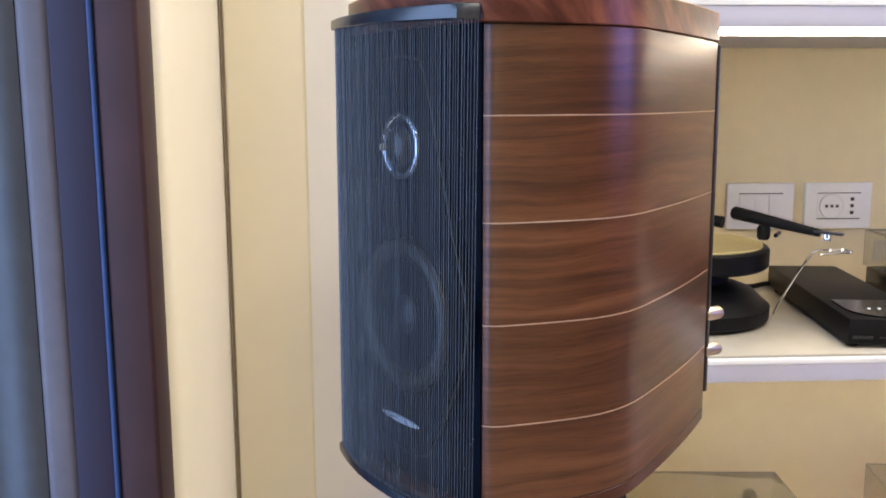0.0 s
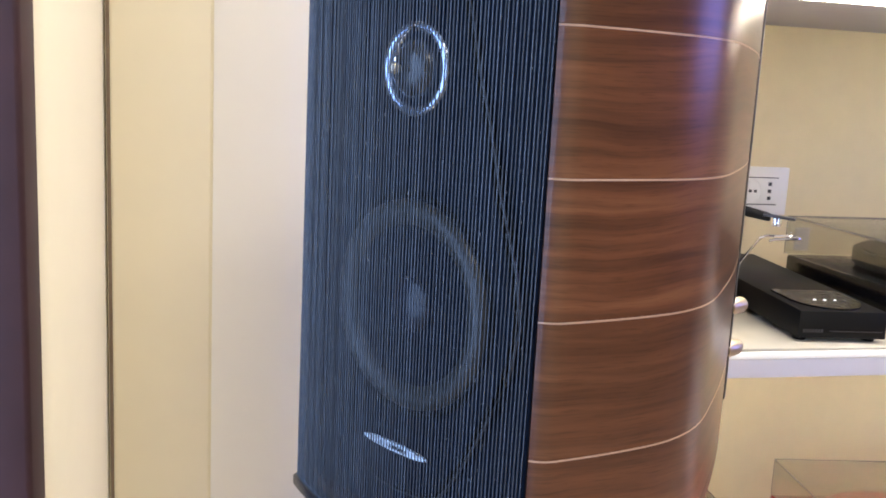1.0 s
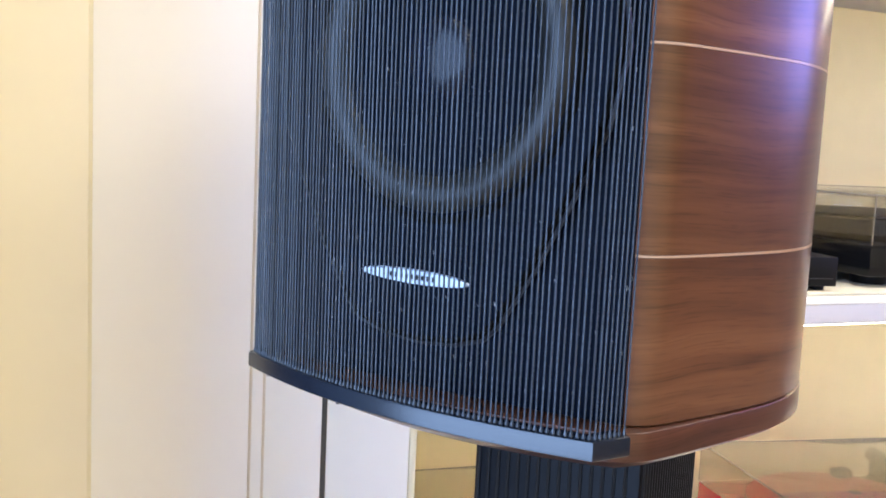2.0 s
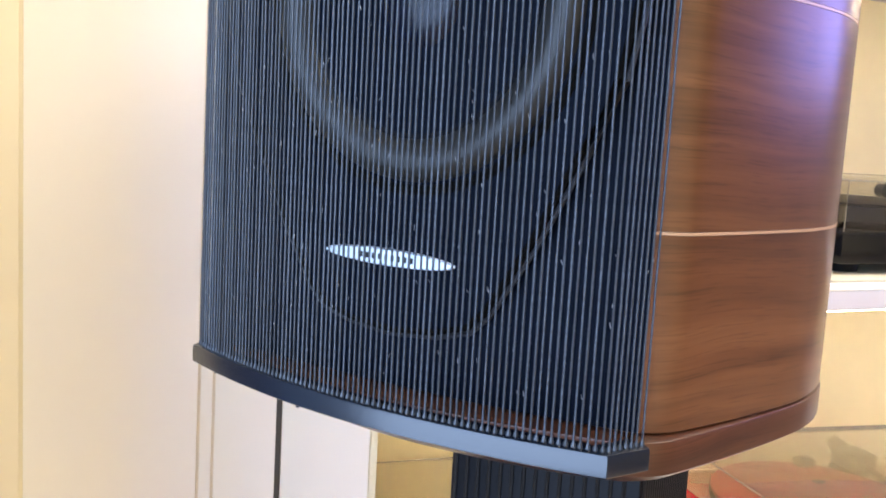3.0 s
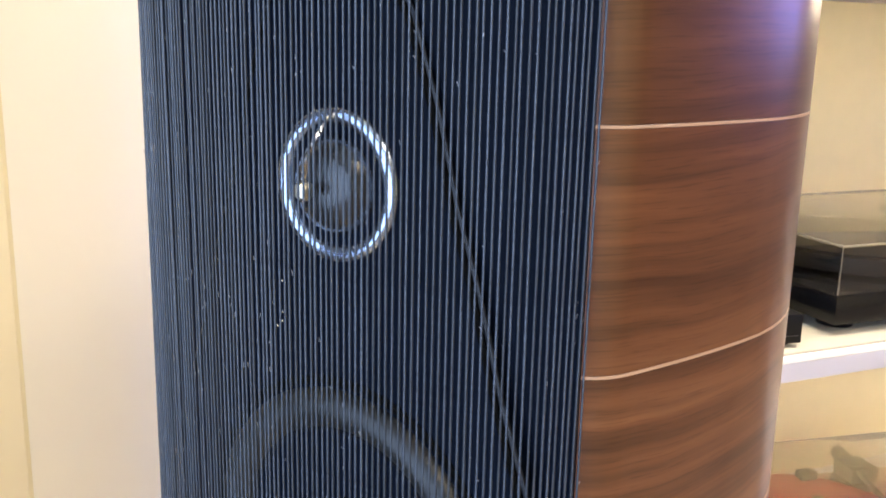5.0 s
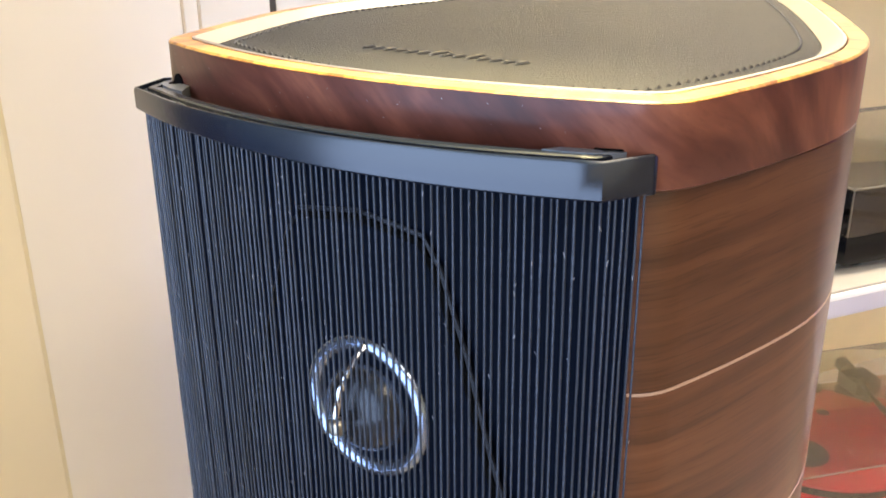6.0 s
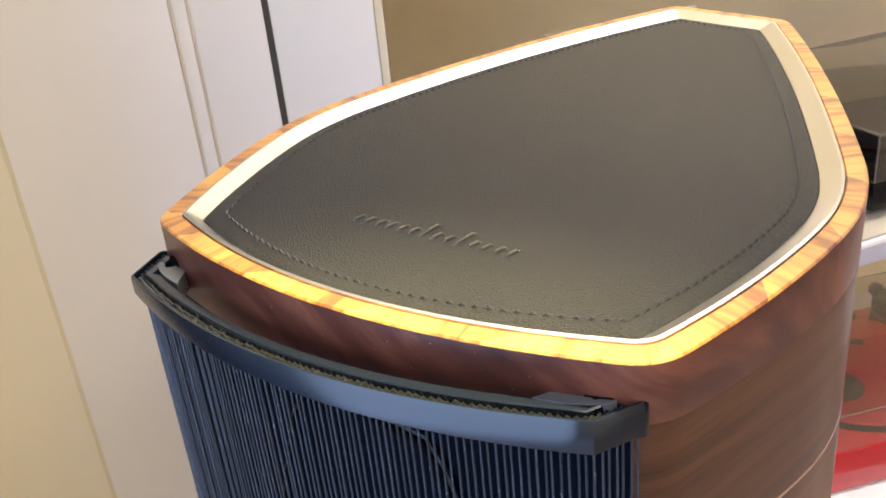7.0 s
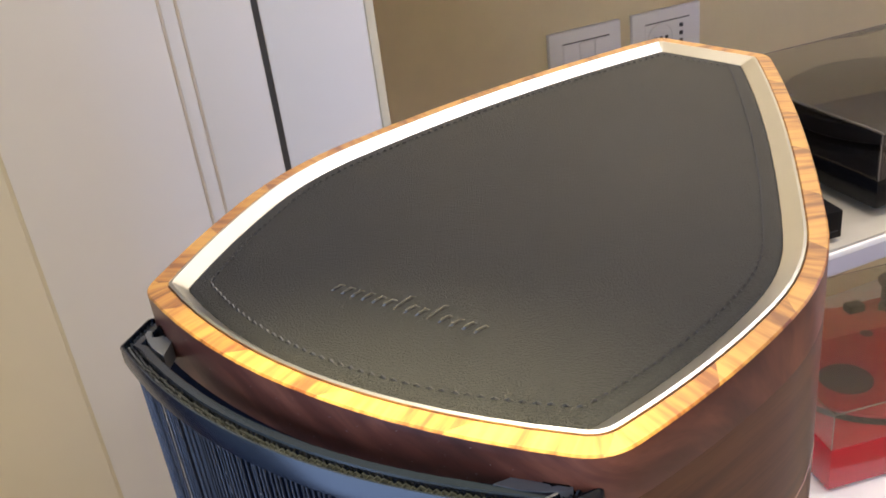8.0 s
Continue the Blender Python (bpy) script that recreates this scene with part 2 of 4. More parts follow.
KNIT = material("knitted_cord", (0.012, 0.0135, 0.0138), 0.3, vary=0.6, scale=800, spec=0.5)
CHROME = material("polished_metal", (0.8, 0.8, 0.82), 0.08, metal=1.0, vary=0.03)
CONE = material("paper_cone", (0.0036, 0.0040, 0.0058), 0.6, bump=0.3, bump_scale=500, spec=0.08)
RUBBER = material("rubber_surround", (0.013, 0.0128, 0.0120), 0.40, vary=0.25, spec=0.42)
SILK = material("silk_dome", (0.012, 0.012, 0.013), 0.25, spec=0.6)
# bluish base colour stands for the blue daylight the ring mirrors
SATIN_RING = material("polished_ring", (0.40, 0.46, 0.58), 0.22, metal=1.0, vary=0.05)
LINT = material("pale_lint", (0.25, 0.25, 0.26), 0.8)
DUST_CAP = material("dust_cap", (0.003, 0.005, 0.013), 0.24, spec=0.32)
BADGE = material("badge_silver", (0.62, 0.68, 0.76), 0.40, metal=0.5)
GOLD = material("brass_terminal", (0.62, 0.54, 0.41), 0.36, metal=1.0)
BLACK_PLASTIC = material("black_plastic", (0.0050, 0.0050, 0.0055), 0.46, bump=0.08, bump_scale=900, vary=0.2, spec=0.16)
STAND_BLACK = material("stand_black", (0.003, 0.003, 0.004), 0.45, spec=0.12)
# black that stands for the shade in the groove and the clip holes
HOLE_BLACK = material("hole_black", (0.002, 0.002, 0.002), 0.9, spec=0.05)
GLOSS_BLACK = material("gloss_black_lacquer", (0.006, 0.006, 0.007), 0.18, coat=0.0, spec=0.3)
GRAPHITE = material("graphite_metal", (0.07, 0.07, 0.075), 0.35, metal=0.8)
RED_LACQUER = material("red_gloss_lacquer", (0.45, 0.008, 0.016), 0.14, coat=0.8, vary=0.05)
RED_FELT = material("red_acrylic", (0.36, 0.010, 0.018), 0.3, vary=0.08)
CREAM_MAT = material("cream_felt", (0.56, 0.47, 0.20), 0.8, vary=0.1)
WHITE_PAINT = material("white_lacquer", (0.80, 0.79, 0.765), 0.36, vary=0.02, scale=20, bump=0.03, bump_scale=200)
CREAM_PAINT = material("cream_paint", (0.72, 0.665, 0.49), 0.4, vary=0.03, scale=20, bump=0.03, bump_scale=200)
PALE_BEAD = material("pale_bead", (0.62, 0.55, 0.44), 0.5, vary=0.03, scale=20)
# shelf fronts: bright upper edge and bluish shade below are put into two colours
SHELF_EDGE = material("white_gloss_edge", (0.86, 0.85, 0.82), 0.22, vary=0.02, scale=20)
SHADED_FASCIA = material("shaded_fascia", (0.52, 0.50, 0.56), 0.45, vary=0.03, scale=20)
WALL_PAINT = material("beige_wall_paint", (0.72, 0.62, 0.385), 0.75, vary=0.04, scale=30, bump=0.15, bump_scale=300)
# brown for unseen walls, picked to dim reflections in wood and grille
DIM_WALL_PAINT = material("dim_wall_brown", (0.13, 0.10, 0.075), 0.7, vary=0.1, scale=20)
STONE_TOP = material("pale_stone", (0.46, 0.43, 0.35), 0.14, vary=0.12, scale=14)
CORNER_SHADE = material("corner_shade", (0.14, 0.100, 0.060), 0.7)
CEILING_PAINT = material("white_ceiling_paint", (0.8, 0.78, 0.73), 0.8, vary=0.02, scale=10)
FLOOR_TILE = material("brown_floor", (0.30, 0.235, 0.165), 0.40, vary=0.12, scale=12)
DARK_WOOD = material("dark_mahogany", (0.032, 0.0130, 0.0150), 0.6, vary=0.4, scale=25, spec=0.3)
DARK_GAP = material("shadow_gap", (0.05, 0.046, 0.042), 0.8)
SOCKET_WHITE = material("socket_white", (0.86, 0.85, 0.83), 0.3, vary=0.02)
SOCKET_DARK = material("socket_dark", (0.06, 0.06, 0.065), 0.6)
LED = material("led_strip", (1, 0.9, 0.7), 0.5, emit=(1.0, 0.79, 0.48), watts=38.0)
LED_DOT = material("indicator_dot", (1, 1, 1), 0.5, emit=(0.9, 0.95, 1.0), watts=2.0)
CLEAR = clear_plastic("clear_acrylic", (0.95, 0.95, 0.94))
DARK_GLASS = material("dark_window_glass", (0.010, 0.012, 0.024), 0.25, coat=0.2, vary=0.3, scale=3)
NAVY_BEAD = material("navy_bead", (0.0165, 0.0130, 0.030), 0.65, vary=0.25, scale=8, spec=0.3)
BLUE_SEAL = material("blue_seal", (0.018, 0.040, 0.125), 0.5, spec=0.3)
GREY_CURTAIN = material("grey_curtain", (0.074, 0.066, 0.080), 0.6, vary=0.2)
DARK_BLIND = material("dark_blind", (0.030, 0.034, 0.042), 0.6, vary=0.3)


# ---- mesh helpers ----
def mesh_object(name, bm, mat, smooth=None):
    me = bpy.data.meshes.new(name)
    bmesh.ops.recalc_face_normals(bm, faces=bm.faces)
    bm.to_mesh(me)
    bm.free()
    me.materials.append(mat)
    if smooth is not None:
        for p in me.polygons:
            p.use_smooth = True
        me.set_sharp_from_angle(angle=radians(smooth))
    return new(name, me)


def part(name, bm, mat, parent, label="", smooth=35, at=None):
    ob = mesh_object(name, bm, mat, smooth)
    ob.parent = parent
    if at is not None:
        ob.matrix_basis = at
    if label:
        tagged(ob, label)
    return ob


def thing(name, m, label, category, group="", kind=""):
    ob = new(name)
    ob.empty_display_size = 0.05
    ob.matrix_world = m
    return tagged(ob, label, category, group, kind)


def box(bm, x0, y0, z0, x1, y1, z1, bevel=0.0, seg=2):
    geo = bmesh.ops.create_cube(bm, size=1.0)
    vs = geo["verts"]
    bmesh.ops.scale(bm, verts=vs, vec=(x1 - x0, y1 - y0, z1 - z0))
    bmesh.ops.translate(bm, verts=vs, vec=((x0 + x1) / 2, (y0 + y1) / 2, (z0 + z1) / 2))
    if bevel:
        es = list({e for v in vs for e in v.link_edges})
        bmesh.ops.bevel(bm, geom=es, offset=bevel, segments=seg, profile=0.5, affect="EDGES")
    return bm


def slab(x0, y0, z0, x1, y1, z1, bevel=0.0, seg=2):
    return box(bmesh.new(), x0, y0, z0, x1, y1, z1, bevel, seg)


def lathe(profile, n=48, bm=None, centre=(0, 0, 0)):
    """Turns (radius, height) pairs round the z axis."""
    bm = bm or bmesh.new()
    rings = []
    for r, z in profile:
        if r < 1e-6:
            rings.append([bm.verts.new((centre[0], centre[1], centre[2] + z))])
        else:
            rings.append([bm.verts.new((centre[0] + r * math.cos(2 * math.pi * i / n), centre[1] + r * math.sin(2 * math.pi * i / n), centre[2] + z)) for i in range(n)])
    for a, b in zip(rings, rings[1:]):
        for i in range(n):
            j = (i + 1) % n
            if len(a) == 1 and len(b) == 1:
                continue
            if len(a) == 1:
                bm.faces.new((a[0], b[i], b[j]))
            elif len(b) == 1:
                bm.faces.new((a[i], a[j], b[0]))
            else:
                bm.faces.new((a[i], a[j], b[j], b[i]))
    return bm


def tube(points, radius, n=8, bm=None):
    """A round rod along a polyline, closed at both ends."""
    bm = bm or bmesh.new()
    pts = [Vector(p) for p in points]
    rings = []
    for i, p in enumerate(pts):
        d = (pts[min(i + 1, len(pts) - 1)] - pts[max(i - 1, 0)]).normalized()
        side = d.cross(Vector((0, 0, 1)) if abs(d.z) < 0.9 else Vector((1, 0, 0))).normalized()
        up = side.cross(d)
        rings.append([bm.verts.new(p + radius * (math.cos(2 * math.pi * k / n) * side + math.sin(2 * math.pi * k / n) * up)) for k in range(n)])
    for a, b in zip(rings, rings[1:]):
        for k in range(n):
            bm.faces.new((a[k], a[(k + 1) % n], b[(k + 1) % n], b[k]))
    bm.faces.new(rings[0][::-1])
    bm.faces.new(rings[-1])
    return bm


def offset_corners(corners, d):
    """Moves a polygon's corners inwards by d, edge by edge."""
    out = []
    n = len(corners)
    for i in range(n):
        p, a, b = Vector(corners[i][:2]), Vector(corners[i - 1][:2]), Vector(corners[(i + 1) % n][:2])
        e1, e2 = (p - a).normalized(), (b - p).normalized()
        n1, n2 = Vector((-e1.y, e1.x)), Vector((-e2.y, e2.x))
        m = (n1 + n2).normalized()
        q = p + m * (d / max(m.dot(n1), 0.3))
        out.append((q.x, q.y, max(corners[i][2] - d * 0.6, 0.0015), corners[i][3]))
    return out


def round_outline(corners, steps=14, turn=7):
    """A closed outline, counter-clockwise, from corners (x, y, rounding, bulge of the edge that follows)."""
    n = len(corners)
    edges = []
    for i in range(n):
        p, q = Vector(corners[i][:2]), Vector(corners[(i + 1) % n][:2])
        d = q - p
        out = Vector((d.y, -d.x)).normalized() * corners[i][3]
        t0, t1 = corners[i][2] / d.length, 1 - corners[(i + 1) % n][2] / d.length
        edges.append([p + d * t + out * 4 * t * (1 - t) for t in [t0 + (t1 - t0) * k / steps for k in range(steps + 1)]])
    pts = []
    for i in range(n):
        last, first = edges[i - 1][-1], edges[i][0]
        d1, d2 = (edges[i - 1][-1] - edges[i - 1][-2]).normalized(), (edges[i][1] - edges[i][0]).normalized()
        den = d1.x * d2.y - d1.y * d2.x
        w = first - last
        c = last + d1 * ((w.x * d2.y - w.y * d2.x) / den) if abs(den) > 0.02 else (last + first) / 2
        for k in range(1, turn):
            t = k / turn
            pts.append(last * (1 - t) ** 2 + c * 2 * t * (1 - t) + first * t * t)
        pts += edges[i]
    return pts


def prism(loops, cap_bottom=True, cap_top=True, bm=None):
    """Skins a stack of (outline, z) loops of equal length, with UVs in metres: arc length, height."""
    bm = bm or bmesh.new()
    uv = bm.loops.layers.uv.verify()
    rings = [[bm.verts.new((p.x, p.y, z)) for p in pts] for pts, z in loops]
    base = loops[0][0]
    n = len(base)
    arc = [0.0]
    for i in range(n):
        arc.append(arc[-1] + (base[(i + 1) % n] - base[i]).length)
    rise = [0.0]
    for (pa, za), (pb, zb) in zip(loops, loops[1:]):
        rise.append(rise[-1] + math.hypot(zb - za, (pb[0] - pa[0]).length))
    for r, (a, b) in enumerate(zip(rings, rings[1:])):
        for i in range(n):
            j = (i + 1) % n
            f = bm.faces.new((a[i], a[j], b[j], b[i]))
            for loop, c in zip(f.loops, ((arc[i], rise[r]), (arc[i + 1], rise[r]), (arc[i + 1], rise[r + 1]), (arc[i], rise[r + 1]))):
                loop[uv].uv = (c[0], loops[0][1] + c[1])
    for flag, ring in ((cap_bottom, rings[0][::-1]), (cap_top, rings[-1])):
        if flag:
            f = bm.faces.new(ring)
            for loop in f.loops:
                loop[uv].uv = loop.vert.co.xy
    return bm


def sweep(path, section, bm=None, closed_section=True):
    """Carries a section of (inwards, up) pairs along an open plan path."""
    bm = bm or bmesh.new()
    n = len(path)
    rings = []
    for i, p in enumerate(path):
        a, b = path[max(i - 1, 0)], path[min(i + 1, n - 1)]
        d = (b - a).normalized()
        inward = Vector((-d.y, d.x))
        rings.append([bm.verts.new((p.x + inward.x * w, p.y + inward.y * w, z)) for w, z in section])
    m = len(section)
    for a, b in zip(rings, rings[1:]):
        for k in range(m):
            j = (k + 1) % m
            bm.faces.new((a[k], b[k], b[j], a[j]))
    bm.faces.new(rings[0])
    bm.faces.new(rings[-1][::-1])
    return bm


def resample(path, step):
    """Points and directions at even steps along an open path."""
    out, left = [], 0.0
    for p, q in zip(path, path[1:]):
        d = (q - p).length
        while left <= d:
            out.append((p + (q - p) * (left / d), (q - p).normalized()))
            left += step
        left -= d
    return out


# ---- the room ----
def setting(name, bm, mat, label, category):
    ob = mesh_object(name, bm, mat, 30)
    return tagged(ob, label, category, "", "structure")


BACK_Y, FRONT_Y, PANEL_Y = 1.652, 1.187, 1.127
COUNTER_Z, LOWER_Z, UPPER_Z = 0.771, 0.325, 1.181
# unseen floor, its tone picked for the bounce onto the lower panels
setting("floor", slab(-1.5, -2.7, -0.1, 3.3, 1.8, 0.0), FLOOR_TILE, "brown polished floor of the listening room", "floor")
setting("ceiling", slab(-1.5, -2.7, 2.7, 3.3, 1.8, 2.8), CEILING_PAINT, "plain white painted ceiling", "ceiling")
setting("wall_back", slab(-1.5, BACK_Y, 0, 3.2, BACK_Y + 0.12, 2.7), WALL_PAINT, "warm beige painted wall behind the shelves", "wall")
# unseen walls: east and west darkened against haze, south kept beige for fill
setting("wall_east", slab(3.2, -2.6, 0, 3.3, 1.8, 2.7), DIM_WALL_PAINT, "unseen wall, made dark brown to dim what the lacquer reflects", "wall")
setting("wall_south", slab(-1.5, -2.7, 0, 3.2, -2.6, 2.7), WALL_PAINT, "unseen beige wall that bounces warm light back", "wall")
bm = slab(-1.50, -2.6, 0, -1.36, -1.76, 2.7)
box(bm, -1.50, 0.76, 0, -1.36, 1.652, 2.7)
box(bm, -1.50, -1.76, 2.16, -1.36, 0.76, 2.7)
box(bm, -1.50, -1.76, 0, -1.36, 0.76, 0.14)
setting("wall_west", bm, DIM_WALL_PAINT, "unseen wall with a wide glazed opening, made dark brown to dim reflections", "wall")


# tall white cabinet beside the shelves
def tall_cabinet():
    top = thing("tall_cabinet", pose(0, 0, 0), "tall white lacquered cabinet with grooved door panels beside the shelves", "cabinet")
    y, z1 = PANEL_Y, 2.69
    part("carcass", slab(-0.1884, y + 0.0012, 0, 0.174, BACK_Y - 0.002, z1), CREAM_PAINT, top, "cream cabinet body")
    # cream instead of white: warm light on this end is put into the colour
    part("door_panel", slab(-0.183, y, 0.02, -0.0975, y + 0.0010, z1, 0.0004), CREAM_PAINT, top, "narrow panel with warm light put into its cream colour")
    for x0, x1 in ((-0.0945, 0.0268), (0.0402, 0.0885), (0.0935, 0.1685)):
        part("door_panel", slab(x0, y, 0.02, x1, y + 0.0010, z1, 0.0004), WHITE_PAINT, top)
    part("bead_strip", slab(0.0290, y, 0.02, 0.0380, y + 0.0010, z1, 0.0004), WHITE_PAINT, top)
    for x0, x1 in ((0.0270, 0.0288), (0.0382, 0.0400)):
        part("bead", slab(x0, y - 0.0002, 0.02, x1, y + 0.0010, z1, 0.0003), PALE_BEAD, top, "thin tan bead between the panels")
    part("edge_band", slab(0.1692, y - 0.0005, 0.02, 0.1755, y + 0.0010, z1, 0.0004), CREAM_PAINT, top, "cream edge band")
    return top


tall_cabinet()
# flat dark strip in place of the shade inside the door gap
setting("dark_gap", slab(0.0888, PANEL_Y + 0.0004, 0.02, 0.0932, PANEL_Y + 0.0011, 2.69), DARK_GAP, "dark strip drawn as the shade in the gap between two cabinet doors", "gap")
# thin brown strip stands for the shadow line in the corner
setting("corner_shade_strip", slab(-0.1878, PANEL_Y - 0.0002, 0.02, -0.1846, PANEL_Y + 0.0010, 2.69), CORNER_SHADE, "brown strip drawn as the shadow in the wall corner", "gap")

# the return beside the cabinet: cream casing, brown rebate, and a dark glazed door standing open
casing = prism([(round_outline([(-0.46, 0.905, 0.002, 0), (-0.2020, 0.905, 0.020, 0), (-0.1885, 1.157, 0.002, 0), (-0.46, 1.157, 0.002, 0)]), z) for z in (0.0, 2.7)])
setting("door_casing", casing, CREAM_PAINT, "cream rounded door casing", "trim")
setting("frame_rebate", slab(-0.46, 0.826, 0, -0.2080, 0.9045, 2.7, 0.002), material("brown_rebate", (0.036, 0.024, 0.015), 0.6), "brown wooden rebate of the door frame", "trim")


def open_door():
    top = thing("door_1", pose(0.0005, 0.78, 0), "dark reddish wooden door standing open, with blue glazing", "door", "", "structure")
    part("stile", slab(-0.2225, 0.004, 0.01, -0.1895, 0.044, 2.5, 0.004, 3), DARK_WOOD, top, "mahogany stile")
    part("seal", slab(-0.2264, 0.0022, 0.01, -0.2226, 0.040, 2.5, 0.0015, 3), BLUE_SEAL, top, "narrow blue seal")
    part("glazing_bead", slab(-0.2569, 0.006, 0.01, -0.2265, 0.040, 2.5, 0.002, 2), NAVY_BEAD, top, "dark blue glazing bead")
    part("blind_edge", slab(-0.2845, 0.012, 0.02, -0.2572, 0.036, 2.45, 0.008, 4), GREY_CURTAIN, top, "grey lilac blind edge")
    bm = bmesh.new()
    fold = [Vector((-0.2850 - 0.0062 * i, 0.018 - 0.004 * math.sin(i * 0.75))) for i in range(54)]
    sweep(fold, [(0.0, 0.02), (0.0, 2.45), (0.002, 2.45), (0.002, 0.02)], bm)
    part("blind", bm, DARK_BLIND, top, "dark grey pleated blind")
    part("pane", slab(-0.62, 0.030, 0.10, -0.2855, 0.036, 2.4), DARK_GLASS, top, "dark window glass")
    part("far_stile", slab(-0.72, 0.004, 0.01, -0.6225, 0.044, 2.5, 0.010, 4), DARK_WOOD, top, "mahogany stile")


open_door()

# open shelves
setting("counter_top", slab(0.1765, FRONT_Y + 0.0025, COUNTER_Z - 0.0038, 2.8, BACK_Y - 0.002, COUNTER_Z, 0.0008), STONE_TOP, "glossy grey-beige stone counter top", "counter top")
setting("counter", slab(0.1765, FRONT_Y, COUNTER_Z - 0.0130, 2.8, BACK_Y - 0.002, COUNTER_Z - 0.004, 0.002, 3), SHELF_EDGE, "white gloss shelf board under the stone top", "shelf")
setting("counter_fascia", slab(0.1765, FRONT_Y + 0.003, COUNTER_Z - 0.0365, 2.8, BACK_Y - 0.004, COUNTER_Z - 0.0132, 0.001), SHADED_FASCIA, "fascia under the shelf board, bluish shade put into its colour", "fascia")
setting("upper_shelf", slab(0.1765, FRONT_Y, UPPER_Z + 0.0275, 2.8, BACK_Y - 0.002, UPPER_Z + 0.040, 0.002, 3), SHELF_EDGE, "white gloss upper shelf board", "shelf")
setting("upper_fascia", slab(0.1765, FRONT_Y + 0.003, UPPER_Z + 0.002, 2.8, BACK_Y - 0.004, UPPER_Z + 0.0273, 0.001), SHADED_FASCIA, "fascia with a light strip beneath, bluish shade put into its colour", "fascia")
setting("lower_shelf", slab(0.1765, FRONT_Y, LOWER_Z - 0.036, 2.8, BACK_Y - 0.002, LOWER_Z, 0.0015), WHITE_PAINT, "white lower shelf", "shelf")
setting("led_strip", slab(0.405, FRONT_Y + 0.010, UPPER_Z - 0.007, 1.70, FRONT_Y + 0.016, UPPER_Z - 0.001), LED, "glowing warm white light strip under the shelf", "light strip")
# out of sight, added to light the lower niche
setting("led_strip_unseen", slab(0.18, FRONT_Y + 0.030, COUNTER_Z - 0.043, 2.78, FRONT_Y + 0.036, COUNTER_Z - 0.0365), LED, "unseen warm white light strip added under the counter", "light strip")

# ---- the loudspeaker ----
Z0 = 0.814
SPEAKER = pose(0.0155, 0.6835, Z0, 0, 0, -57.96)
CORNERS = [(-0.0890, 0.003, 0.006, 0.0150), (0.0805, -0.003, 0.009, 0.004), (0.1000, 0.100, 0.030, 0.004), (0.0195, 0.2905, 0.006, 0.0), (-0.0440, 0.3095, 0.006, 0.009), (-0.1170, 0.1000, 0.034, 0.003)]
BODY = [(-0.0920, 0.003, 0.005, 0.0000), (0.0728, 0.0066, 0.0130, 0.003), (0.1004, 0.102, 0.034, 0.004), (0.0192, 0.2902, 0.004, 0.0), (-0.0425, 0.3005, 0.004, 0.008), (-0.1175, 0.1000, 0.033, 0.003)]
BASE = [(-0.0900, 0.003, 0.005, 0.0150), (0.0750, 0.002, 0.0120, 0.002), (0.1005, 0.102, 0.030, 0.004), (0.0192, 0.2904, 0.004, 0.0), (-0.0430, 0.3015, 0.004, 0.008), (-0.1180, 0.1000, 0.033, 0.003)]
CROWN_FOOT = [(-0.0895, 0.003, 0.006, 0.0150), (0.0775, 0.0042, 0.011, 0.0035), (0.1002, 0.101, 0.032, 0.004), (0.0200, 0.2908, 0.005, 0.0), (-0.0432, 0.3050, 0.005, 0.0085), (-0.1172, 0.1000, 0.0335, 0.003)]
SEAM, CROWN, TOP = 0.017, 0.3285, 0.352
LINES = (0.073, 0.140, 0.206, 0.273)


def ring_band(outer, inner, z0, z1, chamfer=0.0008):
    """A closed frame between two outlines of equal length."""
    bm = bmesh.new()
    uv = bm.loops.layers.uv.verify()
    n = len(outer)
    grow = [o + (i - o).normalized() * chamfer for o, i in zip(outer, inner)]
    shrink = [i + (o - i).normalized() * chamfer for o, i in zip(outer, inner)]
    levels = [(inner, z0), (outer, z0), (outer, z1 - chamfer), (grow, z1), (shrink, z1), (inner, z1 - chamfer)]
    rings = [[bm.verts.new((p.x, p.y, z)) for p in pts] for pts, z in levels]
    arc = [0.0]
    for i in range(n):
        arc.append(arc[-1] + (outer[(i + 1) % n] - outer[i]).length)
    v = 0.0
    for k in range(len(rings)):
        a, b = rings[k], rings[(k + 1) % len(rings)]
        dv = (a[0].co - b[0].co).length
        for i in range(n):
            j = (i + 1) % n
            f = bm.faces.new((a[i], a[j], b[j], b[i]))
            for loop, c in zip(f.loops, ((arc[i], v), (arc[i + 1], v), (arc[i + 1], v + dv), (arc[i], v + dv))):
                loop[uv].uv = c
        v += dv
    return bm


LOWER_LINE = ((-0.0912, 0.0012), (-0.0865, -0.0128), (0.0718, -0.0187), (0.0776, -0.0050), 0.0122)
UPPER_LINE = ((-0.0925, 0.0026), (-0.0876, -0.0118), (0.0690, -0.0122), (0.0757, -0.0005), 0.0150)


